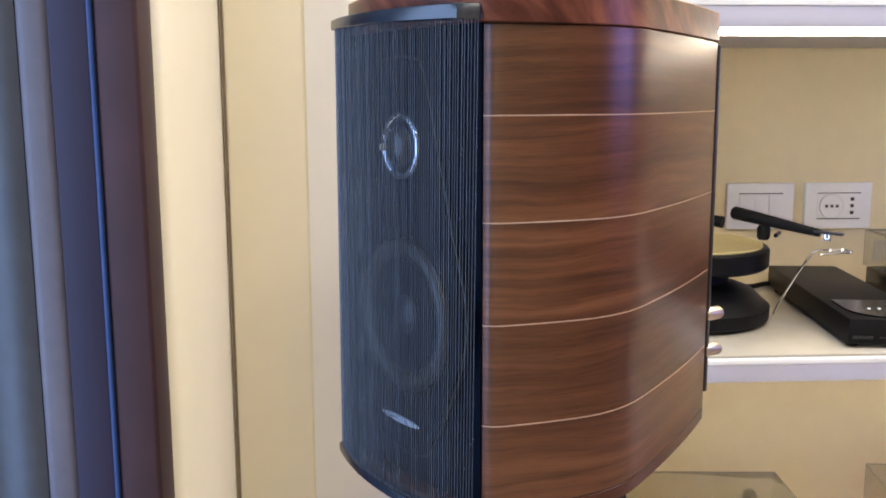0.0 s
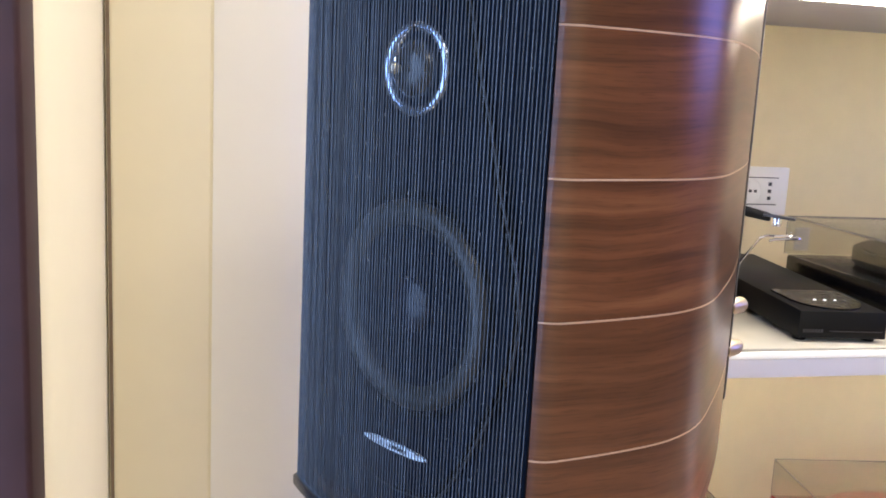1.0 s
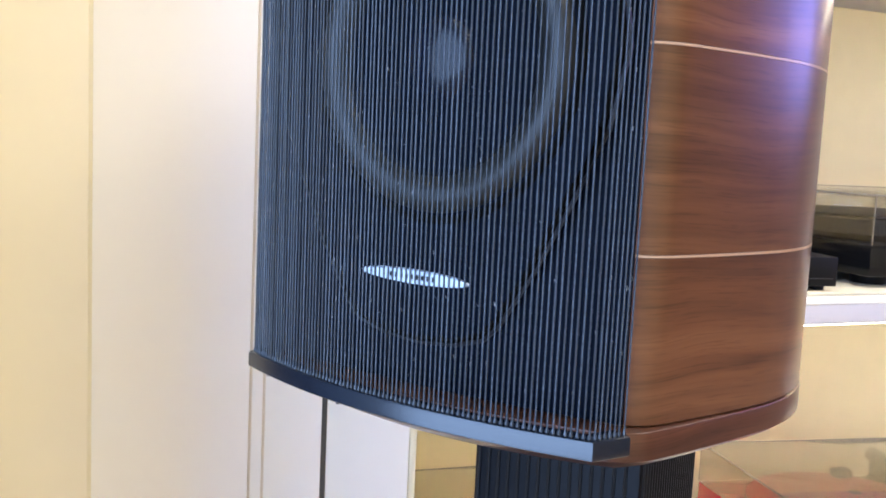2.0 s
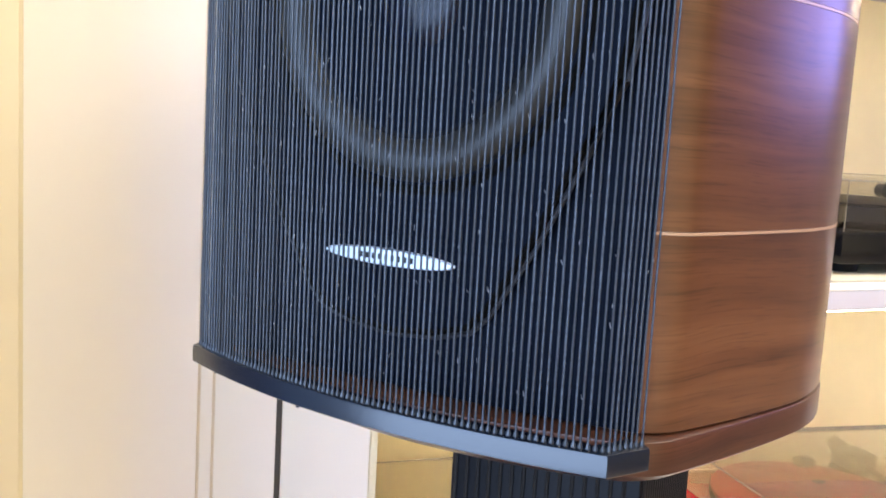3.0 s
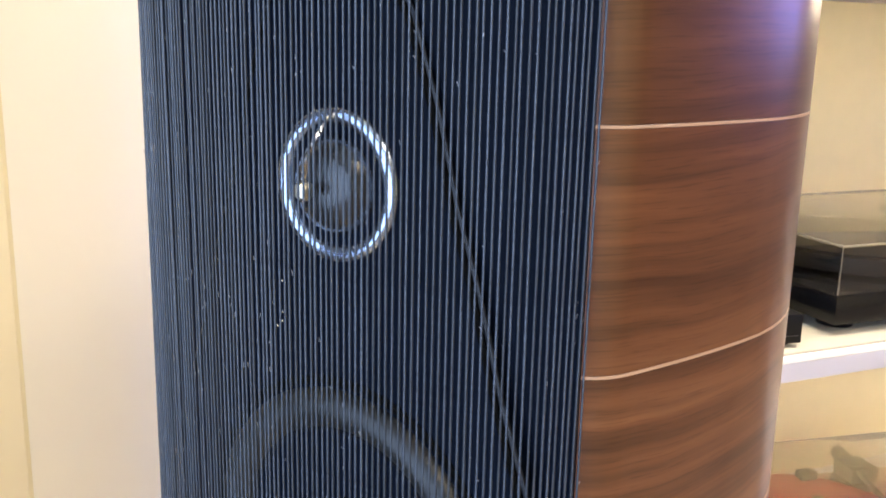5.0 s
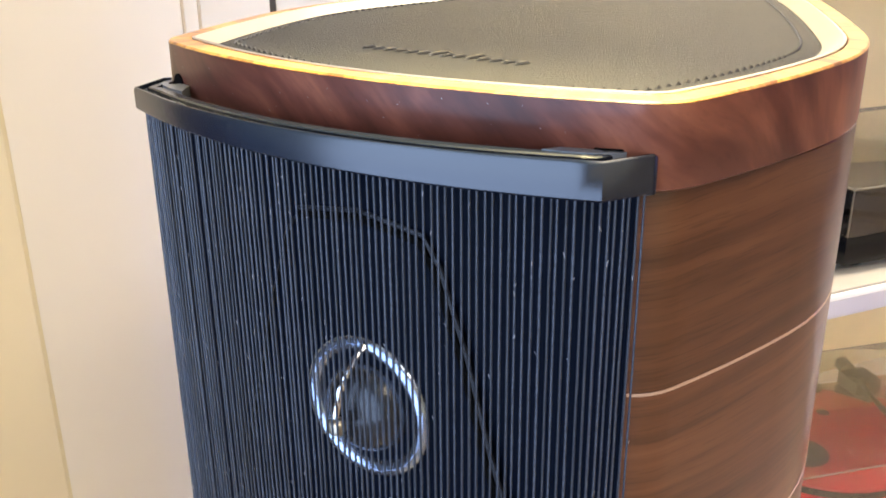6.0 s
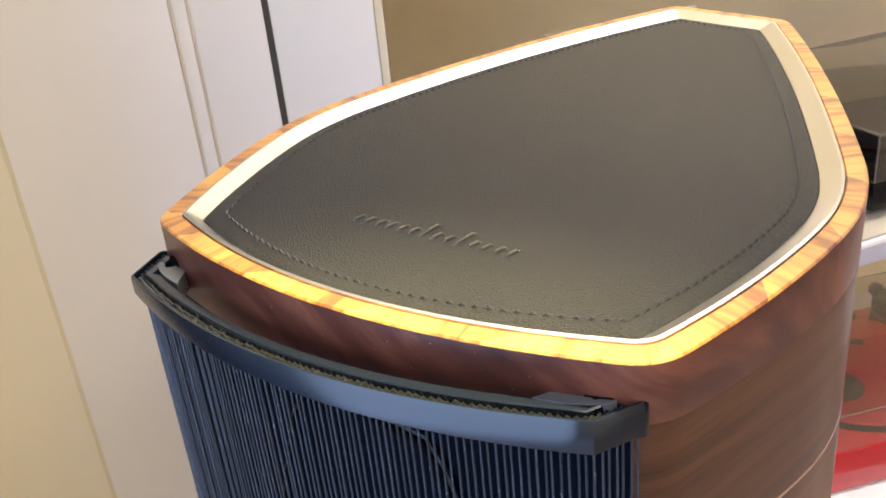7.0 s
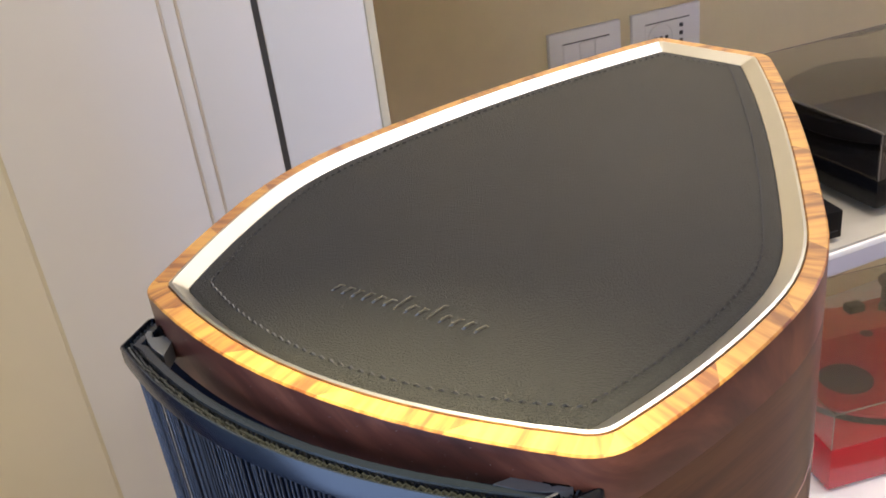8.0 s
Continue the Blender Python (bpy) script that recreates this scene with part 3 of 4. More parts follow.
def bar_path(d=0.0, plan=UPPER_LINE):
    """The bowed plan line of the string grille, from its one end to the other; d: inwards."""
    start, a, b, end = [Vector(p) for p in plan[:4]]
    bow = plan[4]
    line = [start, a]
    for i in range(1, 24):
        t = i / 24
        line.append(a + (b - a) * t + Vector((0, -4 * bow * t * (1 - t))))
    line += [b, end]
    out = []
    for i, p in enumerate(line):
        e1, e2 = (p - line[max(i - 1, 0)]), (line[min(i + 1, len(line) - 1)] - p)
        e1, e2 = (e1 if i else e2).normalized(), (e2 if i < len(line) - 1 else e1).normalized()
        m = Vector((-e1.y - e2.y, e1.x + e2.x)).normalized()
        out.append(p + m * (d / max(m.dot(Vector((-e1.y, e1.x))), 0.5)))
    return out


def panel_corners(inwards):
    """The top's outline set in by a distance, its front edge less so."""
    front = 0.0030 * min(max((inwards - 0.0073) / 0.0057, 0.0), 1.0)
    return [(x, y - (front if i < 2 else 0.0), r, bow) for i, (x, y, r, bow) in enumerate(offset_corners(CORNERS, inwards))]


def crown_front(u, z):
    """How far back the crown's bowed, leaning front face lies at a place along it and a height."""
    f = min((z - CROWN - 0.0012) / (TOP - 0.0052 - CROWN), 1.0)
    lo, hi = (CROWN_FOOT[0], CROWN_FOOT[1]), (CORNERS[0], CORNERS[1])
    x0, y0, x1, y1, bow = [a + (b - a) * f for a, b in zip((*lo[0][:2], *lo[1][:2], lo[0][3]), (*hi[0][:2], *hi[1][:2], hi[0][3]))]
    t = (u - x0) / (x1 - x0)
    return y0 + (y1 - y0) * t - 4 * bow * t * (1 - t)


def loudspeaker():
    top = thing("loudspeaker", SPEAKER, "walnut stand-mount loudspeaker with pale inlay lines and a black string grille", "loudspeaker")
    outline = round_outline(CORNERS)
    crown_foot = round_outline(CROWN_FOOT)
    inset = round_outline(offset_corners(CROWN_FOOT, 0.0012))
    # body of horizontal walnut staves, with shallow lips at both seams
    body = round_outline(BODY)
    body_in = round_outline(offset_corners(BODY, 0.0008))
    edges = [SEAM] + [z for line in LINES for z in (line - 0.0004, line + 0.0004)] + [CROWN]
    for a, b in zip(edges[::2], edges[1::2]):
        lo, hi = (0.0007 if a == SEAM else 0.00015), (0.0007 if b == CROWN else 0.00015)
        part("stave", prism([(body_in, a), (body, a + lo), (body, b - hi), (body_in, b)]), WALNUT, top, "lacquered walnut stave with curved sides")
    foot = round_outline(BASE)
    part("base", prism([(round_outline(offset_corners(BASE, 0.0135)), 0.0), (round_outline(offset_corners(BASE, 0.0035)), 0.0046), (foot, 0.0072), (foot, SEAM - 0.0013), (round_outline(offset_corners(BASE, 0.0003)), SEAM - 0.0005), (round_outline(offset_corners(BASE, 0.0010)), SEAM - 0.0001)]), BASE_WOOD, top, "darker walnut base slab")
    rim_in = round_outline(offset_corners(CORNERS, 0.0062))
    inner = round_outline(panel_corners(0.0130))
    part("crown", prism([(inset, CROWN + 0.0004), (crown_foot, CROWN + 0.0012), (outline, TOP - 0.0040), (outline, TOP - 0.0008), (rim_in, TOP - 0.0008), (rim_in, TOP - 0.0046)], True, True), CROWN_WOOD, top, "figured walnut crown")
    part("rim", ring_band(outline, rim_in, TOP - 0.0007, TOP, 0.0005), RIM_WOOD, top, "bright walnut rim")
    rim_gap = round_outline(offset_corners(CORNERS, 0.0064))
    lip = round_outline(offset_corners(CORNERS, 0.0073))
    part("bezel", prism([(inner, TOP - 0.0044), (rim_gap, TOP - 0.0044), (rim_gap, TOP + 0.0002), (lip, TOP + 0.0004), (inner, TOP - 0.0027), (inner, TOP - 0.0044)], False, False), ALUMINIUM, top, "satin champagne metal bezel")
    lea = round_outline(panel_corners(0.0132))
    lea2 = round_outline(panel_corners(0.0150))
    leather = part("leather_top", prism([(lea, TOP - 0.0044), (lea, TOP - 0.0028), (lea2, TOP - 0.0021)]), LEATHER, top, "grained black leather top panel")
    # stitched seam round the leather
    seam = round_outline(panel_corners(0.0190))
    bm = bmesh.new()
    for p, d in resample(seam + [seam[0]], 0.0036):
        a, b = p - d * 0.0014, p + d * 0.0014
        tube([(a.x, a.y, TOP - 0.0026), (p.x, p.y, TOP - 0.0017), (b.x, b.y, TOP - 0.0026)], 0.00045, 5, bm)
    part("stitching", bm, THREAD, leather, "black stitched seam")
    # pressed mark: plain slanted strokes for lettering, paled for their glint
    for i in range(14):
        x, y, h = -0.0325 + 0.0042 * i, 0.0312 - 0.00010 * i, 0.0085 if i in (6, 9) else 0.0042
        part("pressed_mark", tube([(x, y, TOP - 0.0025), (x + 0.0006, y + 0.15 * h, TOP - 0.0018), (x + 0.0014, y + 0.85 * h, TOP - 0.0018), (x + 0.0022, y + h, TOP - 0.0025)], 0.00055, 6), GLINT_LEATHER, leather)
    # inlay lines
    out2 = round_outline(offset_corners(BODY, -0.00012))
    ins2 = round_outline(offset_corners(BODY, 0.0006))
    for z in LINES:
        part("inlay", ring_band(out2, ins2, z - 0.0004, z + 0.0004, 0.0001), MAPLE, top, "thin pale wood inlay line")
    # baffle in front of the body
    n0 = -0.0020
    half = 0.0715
    cx = -0.0075
    arc = [Vector((cx + half * s * (1.205 if s < 0 else 1.072), n0 + (0.0030 if s < 0 else 0.0085) * s * s)) for s in [i / 16 - 1 for i in range(33)]]
    bm = bmesh.new()
    sweep(arc, [(0.0, SEAM + 0.001), (0.0, 0.3325), (0.006, 0.3325), (0.006, SEAM + 0.001)], bm)
    part("baffle", bm, BAFFLE_LEATHER, top, "dark leather front baffle")
    face = n0 - 0.0005
    # raised driver plate with a tapered outline
    shape = [(0.0, 0.0358), (0.0160, 0.0372), (0.0270, 0.0404), (0.0330, 0.0460), (0.0455, 0.0660), (0.0595, 0.0934), (0.0685, 0.1130), (0.0738, 0.1380), (0.0700, 0.1620), (0.0577, 0.1967), (0.0493, 0.2270), (0.0422, 0.2478), (0.0351, 0.2745), (0.0265, 0.2993), (0.0215, 0.3070), (0.0, 0.3100)]
    outer = [(cx - 0.001 + x, z) for x, z in shape] + [(cx - 0.001 - x, z) for x, z in reversed(shape[1:-1])]
    flank = [(cx - 0.001 + (x - cx + 0.001) * 1.030, 0.172 + (z - 0.172) * 1.013) for x, z in outer]

    def plate_bm(pts, y0, y1, shrink):
        bm = bmesh.new()
        mx, mz = cx, 0.17
        a = [bm.verts.new((x, y0, z)) for x, z in pts]
        b = [bm.verts.new((x, y1 + 0.0, z)) for x, z in pts]
        c = [bm.verts.new((mx + (x - mx) * (1 - shrink / max(abs(x - mx), 0.02)), y1 - 0.0008, mz + (z - mz) * (1 - shrink / 0.13))) for x, z in pts]
        n = len(pts)
        for p, q in ((a, b), (b, c)):
            for i in range(n):
                j = (i + 1) % n
                bm.faces.new((p[i], p[j], q[j], q[i]))
        bm.faces.new(c)
        return bm

    part("driver_plate", plate_bm(outer, face + 0.010, face - 0.0010, 0.0022), BAFFLE_LEATHER, top, "raised dark driver plate")
    # raised beads: black for the groove's shade, paler for its lit edge
    part("plate_bead", tube([(x, face - 0.0006, z) for x, z in outer + outer[:1]], 0.0012, 6), HOLE_BLACK, top, "black bead drawn as the shaded groove round the driver plate")
    part("groove_lip", tube([(x, face + 0.0001, z) for x, z in flank + flank[:1]], 0.0008, 6), GROOVE_EDGE, top, "slim raised lip paled as the lit edge of the groove")
    yf = face - 0.0018
    turn = pose(0, 0, 0, 90, 0, 0)
    # woofer
    wz = 0.949 - Z0
    ring = lathe([(0.0538, -0.001), (0.0535, 0.0012), (0.0525, 0.0030), (0.0505, 0.0046), (0.0480, 0.0052), (0.0455, 0.0046), (0.0430, 0.0028), (0.0412, 0.0008), (0.0402, -0.0012)], 72)
    woofer = part("woofer", ring, RUBBER, top, "woofer with a rubber surround", at=pose(cx + 0.0040, yf, wz) @ turn)
    part("frame_ring", lathe([(0.0575, -0.0012), (0.0575, 0.0004), (0.0565, 0.0008), (0.0548, 0.0004), (0.0538, -0.001)], 72), HOLE_BLACK, woofer)
    part("cone", lathe([(0.0410, 0.0006), (0.0300, -0.0035), (0.0190, -0.0078), (0.0172, -0.0090)], 64), CONE, woofer, "dark paper cone")
    part("dust_cap", lathe([(0.0175, -0.0088), (0.0168, -0.0040), (0.0150, -0.0002), (0.0110, 0.0024), (0.0060, 0.0040), (0.0030, 0.0044), (0.0, 0.0046)], 48), DUST_CAP, woofer, "smooth dark dust cap")
    # tweeter
    tz = 1.0655 - Z0
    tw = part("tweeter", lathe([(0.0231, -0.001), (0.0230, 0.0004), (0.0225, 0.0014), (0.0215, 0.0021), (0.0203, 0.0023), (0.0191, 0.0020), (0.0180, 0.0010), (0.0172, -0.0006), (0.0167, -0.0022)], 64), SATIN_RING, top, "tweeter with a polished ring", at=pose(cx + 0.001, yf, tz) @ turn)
    part("horn", lathe([(0.0167, -0.0018), (0.0158, -0.0026), (0.0148, -0.0028)], 48), BLACK_PLASTIC, tw)
    part("dome", lathe([(0.0149, -0.0026), (0.0144, 0.0008), (0.0126, 0.0042), (0.0095, 0.0068), (0.0050, 0.0083), (0.0, 0.0088)], 48), SILK, tw, "dark silk dome")
    part("damper_bar", tube([(0.0016, 0.0215, 0.0012), (0.0010, 0.0185, 0.0060), (0.0004, 0.0110, 0.0122), (0.0, 0.0030, 0.0142)], 0.0010, 10), CHROME, tw, "slim metal bridge over the dome")
    # brass colour carries the warm lamps that the tip reflects
    part("damper_tip", lathe([(0.0, 0.0166), (0.0020, 0.0160), (0.0030, 0.0143), (0.0024, 0.0122), (0.0, 0.0114)], 24), GOLD, tw, "small damper tip with warm lamp glint put into its brass colour")
    # lens-shaped badge
    bm = bmesh.new()
    w, h = 0.0245, 0.0027
    up = [(w * math.cos(a), h * math.sin(a)) for a in [math.pi * i / 24 for i in range(25)]]
    prof = up + [(x, -z) for x, z in reversed(up[1:-1])]
    a = [bm.verts.new((x, 0.0, z)) for x, z in prof]
    b = [bm.verts.new((x * 0.97, -0.0012, z * 0.85)) for x, z in prof]
    for i in range(len(prof)):
        j = (i + 1) % len(prof)
        bm.faces.new((a[i], a[j], b[j], b[i]))
    bm.faces.new(b)
    badge = part("badge", bm, BADGE, top, "silver lens-shaped badge", at=pose(cx - 0.0027, yf, 0.0578))
    bm = bmesh.new()
    for i in range(9):
        box(bm, -0.0102 + i * 0.0024, -0.0014, -0.0009, -0.0091 + i * 0.0024, -0.0011, 0.0009)
    part("lettering", bm, BLACK_PLASTIC, badge, "dark bars of lettering")
    # string grille
    z0, z1 = 0.0125, 0.0188
    lower = part("lower_bar", sweep(bar_path(0.0, LOWER_LINE), [(0, z0 + 0.0004), (0, z1 - 0.0011), (0.0004, z1 - 0.0003), (0.0011, z1), (0.0078, z1), (0.0082, z1 - 0.0005), (0.0082, z0), (0.0004, z0)]), BAR, top, "bowed dark metal grille bar")
    for q in (bar_path(0.0025, LOWER_LINE)[3], bar_path(0.0025, LOWER_LINE)[10]):
        part("pin", lathe([(0.0, -0.0012), (0.0007, -0.0012), (0.0008, 0.0), (0.0, 0.0)], 12), BAR, lower, at=pose(q.x, q.y, z0))
    z0, z1 = 0.3328, 0.3396
    rail = [(0, z0 + 0.0006), (0, z1 - 0.0008), (0.0005, z1), (0.0010, z1), (0.0013, z1 - 0.0030), (0.0041, z1 - 0.0030), (0.0043, z1 - 0.0004), (0.0047, z1), (0.0070, z1), (0.0076, z1 - 0.0008), (0.0076, z0), (0.0006, z0)]
    bm = sweep(bar_path(), rail)
    lip = [(0, z0 + 0.0006), (0, z1 - 0.0008), (0.0005, z1), (0.0010, z1), (0.0013, z1 - 0.0030), (0.0013, z0 + 0.0006)]
    r = 0.0023
    ends = bar_path()
    for tip, back, side in ((ends[-1], ends[-2], 1), (ends[0], ends[1], -1)):
        d = (tip - back).normalized()
        inward = Vector((-d.y, d.x)) * side
        end = tip + inward * r
        first = -inward if side > 0 else inward
        turn0 = math.atan2(first.y, first.x)
        sweep([end + r * Vector((math.cos(turn0 + math.pi * k / 12), math.sin(turn0 + math.pi * k / 12))) for k in range(13)], lip, bm)
        lathe([(0.0, z0), (r, z0), (r - 0.0003, z1 - 0.0030), (0.0, z1 - 0.0030)], 24, bm, (end.x, end.y, 0))
    # the bar grows a little deeper towards its far end
    for v in bm.verts:
        if v.co.z < z0 + 0.001:
            v.co.z -= 0.0026 * min(max((v.co.x + 0.09) / 0.16, 0.0), 1.0)
    upper = part("upper_bar", bm, BAR, top, "bowed dark metal grille bar with a corded groove")
    bm = bmesh.new()
    knit = random.Random(2)
    for i, (p, d) in enumerate(resample(bar_path(0.0027), 0.0010)):
        side = Vector((-d.y, d.x))
        q = p + side * ((0.0006 if i % 2 else -0.0006) + knit.uniform(-0.0002, 0.0002))
        lift = z1 - 0.0014 + knit.uniform(-0.0003, 0.0003)
        a, b = q - d * 0.0010 - side * knit.uniform(0.0, 0.0006), q + d * 0.0010 + side * knit.uniform(0.0, 0.0006)
        tube([(a.x, a.y, lift - 0.0012), (q.x, q.y, lift), (b.x, b.y, lift - 0.0012)], 0.00058, 6, bm)
    tagged(part("knitted_cord", bm, KNIT, upper, "knitted cord lying in the groove"), kind="stuff")
    for sx in (-1, 1):
        bm = bmesh.new()
        pts = [(0.0530, -0.0106), (0.0600, -0.0092), (0.0650, -0.0072), (0.0692, -0.0048), (0.0702, -0.0030), (0.0690, -0.0022), (0.0674, -0.0034), (0.0656, -0.0050), (0.0640, -0.0040), (0.0628, -0.0020), (0.0585, -0.0024), (0.0565, -0.0050), (0.0545, -0.0084)]
        rim = [Vector((u, v)) if sx > 0 else Vector((-0.0155 - u, v + 0.0012)) for u, v in (pts if sx > 0 else reversed(pts))]
        prism([(rim, z0 + 0.001), (rim, z1 + 0.0003)], True, True, bm)
        part("clip", bm, CLIP_METAL, upper, "satin grille clip with its reflected light put into the grey")
        u = 0.0662 if sx > 0 else -0.0800
        part("clip_hole", lathe([(0.0, 0.0), (0.0034, 0.0), (0.0034, 0.0005), (0.0, 0.0005)], 24), HOLE_BLACK, top, "round dark clip hole", at=pose(u, crown_front(u, 0.3392), 0.3392, 0, 0, math.degrees(math.atan((crown_front(u + 0.001, 0.3392) - crown_front(u - 0.001, 0.3392)) / 0.002))) @ turn)
    places = resample(bar_path(0.0022), 0.00191)
    feet = bar_path(0.0022, LOWER_LINE)
    run = sum((q - p).length for p, q in zip(feet, feet[1:]))
    feet = resample(feet, run / (len(places) - 0.5))
    sway = random.Random(9)
    strands = []
    for k in range(4):
        cord = tube([(sway.gauss(0, 0.000015), sway.gauss(0, 0.000015), 0.0180 + 0.3175 * i / 70) for i in range(71)], 0.00034 + 0.00002 * (k - 1.5), 8)
        lathe([(0.00078, 0.0186), (0.00074, 0.0192), (0.00038, 0.0202)], 7, cord)
        strands.append(part("cord", cord, CORD, upper))
    for i, (p, d) in enumerate(places):
        ob = strands[i] if i < 4 else new("cord", strands[i % 4].data)
        ob.parent = upper
        q = feet[min(i, len(feet) - 1)][0] + d * (sway.uniform(-0.00012, 0.00012))
        lean = (p - q) / 0.32
        ob.matrix_basis = pose(q.x, q.y, 0, math.degrees(-lean.y) + sway.uniform(-0.05, 0.05), math.degrees(lean.x) + sway.uniform(-0.05, 0.05), 0)
    # lint caught on the cords and dust on the crown
    rng = random.Random(4)
    bm = bmesh.new()
    for k in range(420):
        p, d = places[rng.randrange(len(places))]
        z, run, drift = rng.uniform(0.024, 0.330), rng.uniform(0.0004, 0.0016), rng.uniform(-0.0006, 0.0006)
        q = p + Vector((d.y, -d.x)) * 0.00042
        tube([(q.x, q.y, z), (q.x + d.x * drift, q.y + d.y * drift - 0.0001, z + run)], rng.uniform(0.00005, 0.00011), 4, bm)
    tagged(part("lint", bm, LINT, upper, "pale specks of lint on the cords"), kind="stuff")
    bm = bmesh.new()
    for k in range(50):
        u, z = rng.uniform(-0.085, 0.070), rng.uniform(0.333, 0.350)
        bmesh.ops.create_icosphere(bm, subdivisions=1, radius=rng.uniform(0.00007, 0.00016), matrix=pose(u, crown_front(u, z), z))
    tagged(part("dust", bm, LINT, top, "pale specks of dust on the crown"), kind="stuff")
    # back strip and terminals
    part("back_strip", slab(-0.0018, -0.002, 0.03, 0.0018, 0.0022, CROWN - 0.002, 0.0008), GRAPHITE, top, "black strip on the back edge", at=pose(0.0174, 0.2930, 0, 0, 0, 20))
    for z in (0.066, 0.098):
        part("terminal", lathe([(0.0, 0.0), (0.0052, 0.0), (0.0058, 0.001), (0.0058, 0.018), (0.0050, 0.020), (0.0, 0.020)], 24), GOLD, top, "knurled brass terminal", at=pose(0.0152, 0.2915, z, -90, 0, 0))
    return top


loudspeaker()


def speaker_stand():
    m = SPEAKER.copy()
    m.translation.z = 0.0
    top = thing("speaker_stand", m, "black ribbed column stand carrying the loudspeaker", "stand")
    h = Z0 - 0.0005
    part("foot_plate", prism([(round_outline([(-0.13, 0.0, 0.03, 0), (0.13, 0.0, 0.03, 0), (0.13, 0.27, 0.03, 0), (-0.13, 0.27, 0.03, 0)]), z) for z in (0.0, 0.02)]), GLOSS_BLACK, top)
    plan = [Vector((-0.0385, 0.084)), Vector((0.0440, 0.084)), Vector((0.0270, 0.190)), Vector((-0.0300, 0.190))]
    part("column", prism([(round_outline([(c.x, c.y, 0.002, 0) for c in plan], 2, 3), z) for z in (0.02, h)]), STAND_BLACK, top)
    bm = bmesh.new()
    for a, b, step in ((plan[0], plan[1], 0.0052), (plan[1], plan[2], 0.0046)):
        d = (b - a).normalized()
        n = int((b - a).length / step)
        for i in range(n):
            q = a + d * (0.003 + step * i) + Vector((d.y, -d.x)) * 0.0002
            tube([(q.x, q.y, 0.02), (q.x, q.y, h)], 0.0008, 6, bm)
    tagged(part("ribbing", bm, BLACK_PLASTIC, top, "thin vertical ribbing of the column"), kind="stuff")


speaker_stand()

# ---- things on the shelves ----
def socket_plate(x, z, inserts):
    top = thing("socket_plate", pose(x, BACK_Y, z), "white plastic wall socket plate", "socket", "wall sockets")
    part("plate", slab(0, -0.009, 0, 0.12, 0, 0.081, 0.002, 2), SOCKET_WHITE, top)
    part("insert", slab(0.021, -0.0105, 0.018, 0.099, -0.0085, 0.063, 0.001), SOCKET_WHITE, top)
    for a, b in (((0.021, 0.0625), (0.099, 0.0640)), ((0.021, 0.0170), (0.099, 0.0185))):
        part("joint", slab(a[0], -0.0108, a[1], b[0], -0.0102, b[1]), SOCKET_DARK, top)
    for kind, cx in inserts:
        if kind == "round":
            part("well", lathe([(0.0, 0.001), (0.0195, 0.001), (0.0205, 0.0), (0.0215, 0.0), (0.0215, 0.004), (0.0, 0.004)], 32), SOCKET_WHITE, top, at=pose(cx, -0.0145, 0.0405, -90, 0, 0))
            for dx in (-0.0095, 0, 0.0095):
                part("hole", slab(cx + dx - 0.0026, -0.0150, 0.038, cx + dx + 0.0026, -0.0138, 0.043, 0.0008), SOCKET_DARK, top)
        elif kind == "slots":
            for dz in (-0.012, 0, 0.012):
                part("hole", slab(cx - 0.003, -0.0112, 0.0405 + dz - 0.003, cx + 0.003, -0.0104, 0.0405 + dz + 0.003, 0.001), SOCKET_DARK, top)
        else:
            part("key", slab(cx - 0.012, -0.0125, 0.019, cx + 0.012, -0.0104, 0.062, 0.0008), SOCKET_WHITE, top)


socket_plate(0.586, 0.870, [("key", 0.034), ("key", 0.060), ("key", 0.086)])
socket_plate(0.726, 0.870, [("round", 0.046), ("slots", 0.084)])


def phono_box():
    top = thing("phono_preamplifier", pose(0.600, 1.214, COUNTER_Z, 0, 0, -7.6), "flat black metal preamplifier box with a rounded control panel", "amplifier")
    for x in (0.012, 0.101):
        for y in (0.02, 0.37):
            part("foot", lathe([(0.0, 0.0), (0.008, 0.0), (0.009, 0.006), (0.0, 0.006)], 16), BLACK_PLASTIC, top, at=pose(x, y, 0))
    part("body", slab(0, 0, 0.006, 0.113, 0.40, 0.040, 0.0012), BLACK_PLASTIC, top)
    shape = [Vector((0.0565 + 0.045 * math.cos(a), 0.06 + 0.055 * math.sin(a))) for a in [math.pi * (1 + i / 20) for i in range(21)]] + [Vector((0.1015, 0.11)), Vector((0.0115, 0.11))]
    panel = part("control_panel", prism([(shape, 0.0395), (shape, 0.0425)]), GLOSS_BLACK, top, "glossy rounded control panel")
    for i in range(5):
        part("indicator", lathe([(0.0, 0.0), (0.0017, 0.0), (0.0017, 0.0006), (0.0, 0.0006)], 12), LED_DOT if i in (1, 2, 3) else GRAPHITE, panel, at=pose(0.030 + 0.0135 * i, 0.052, 0.0424))
    part("front_line", slab(0.040, -0.0006, 0.0145, 0.108, 0.0004, 0.0155), GRAPHITE, top, "thin bright line on the front")
    bm = bmesh.new()
    for i in range(7):
        box(bm, 0.006 + i * 0.0038, -0.0006, 0.0130, 0.0088 + i * 0.0038, 0.0004, 0.0170)
    part("lettering", bm, GRAPHITE, top, "small bars of lettering")


phono_box()


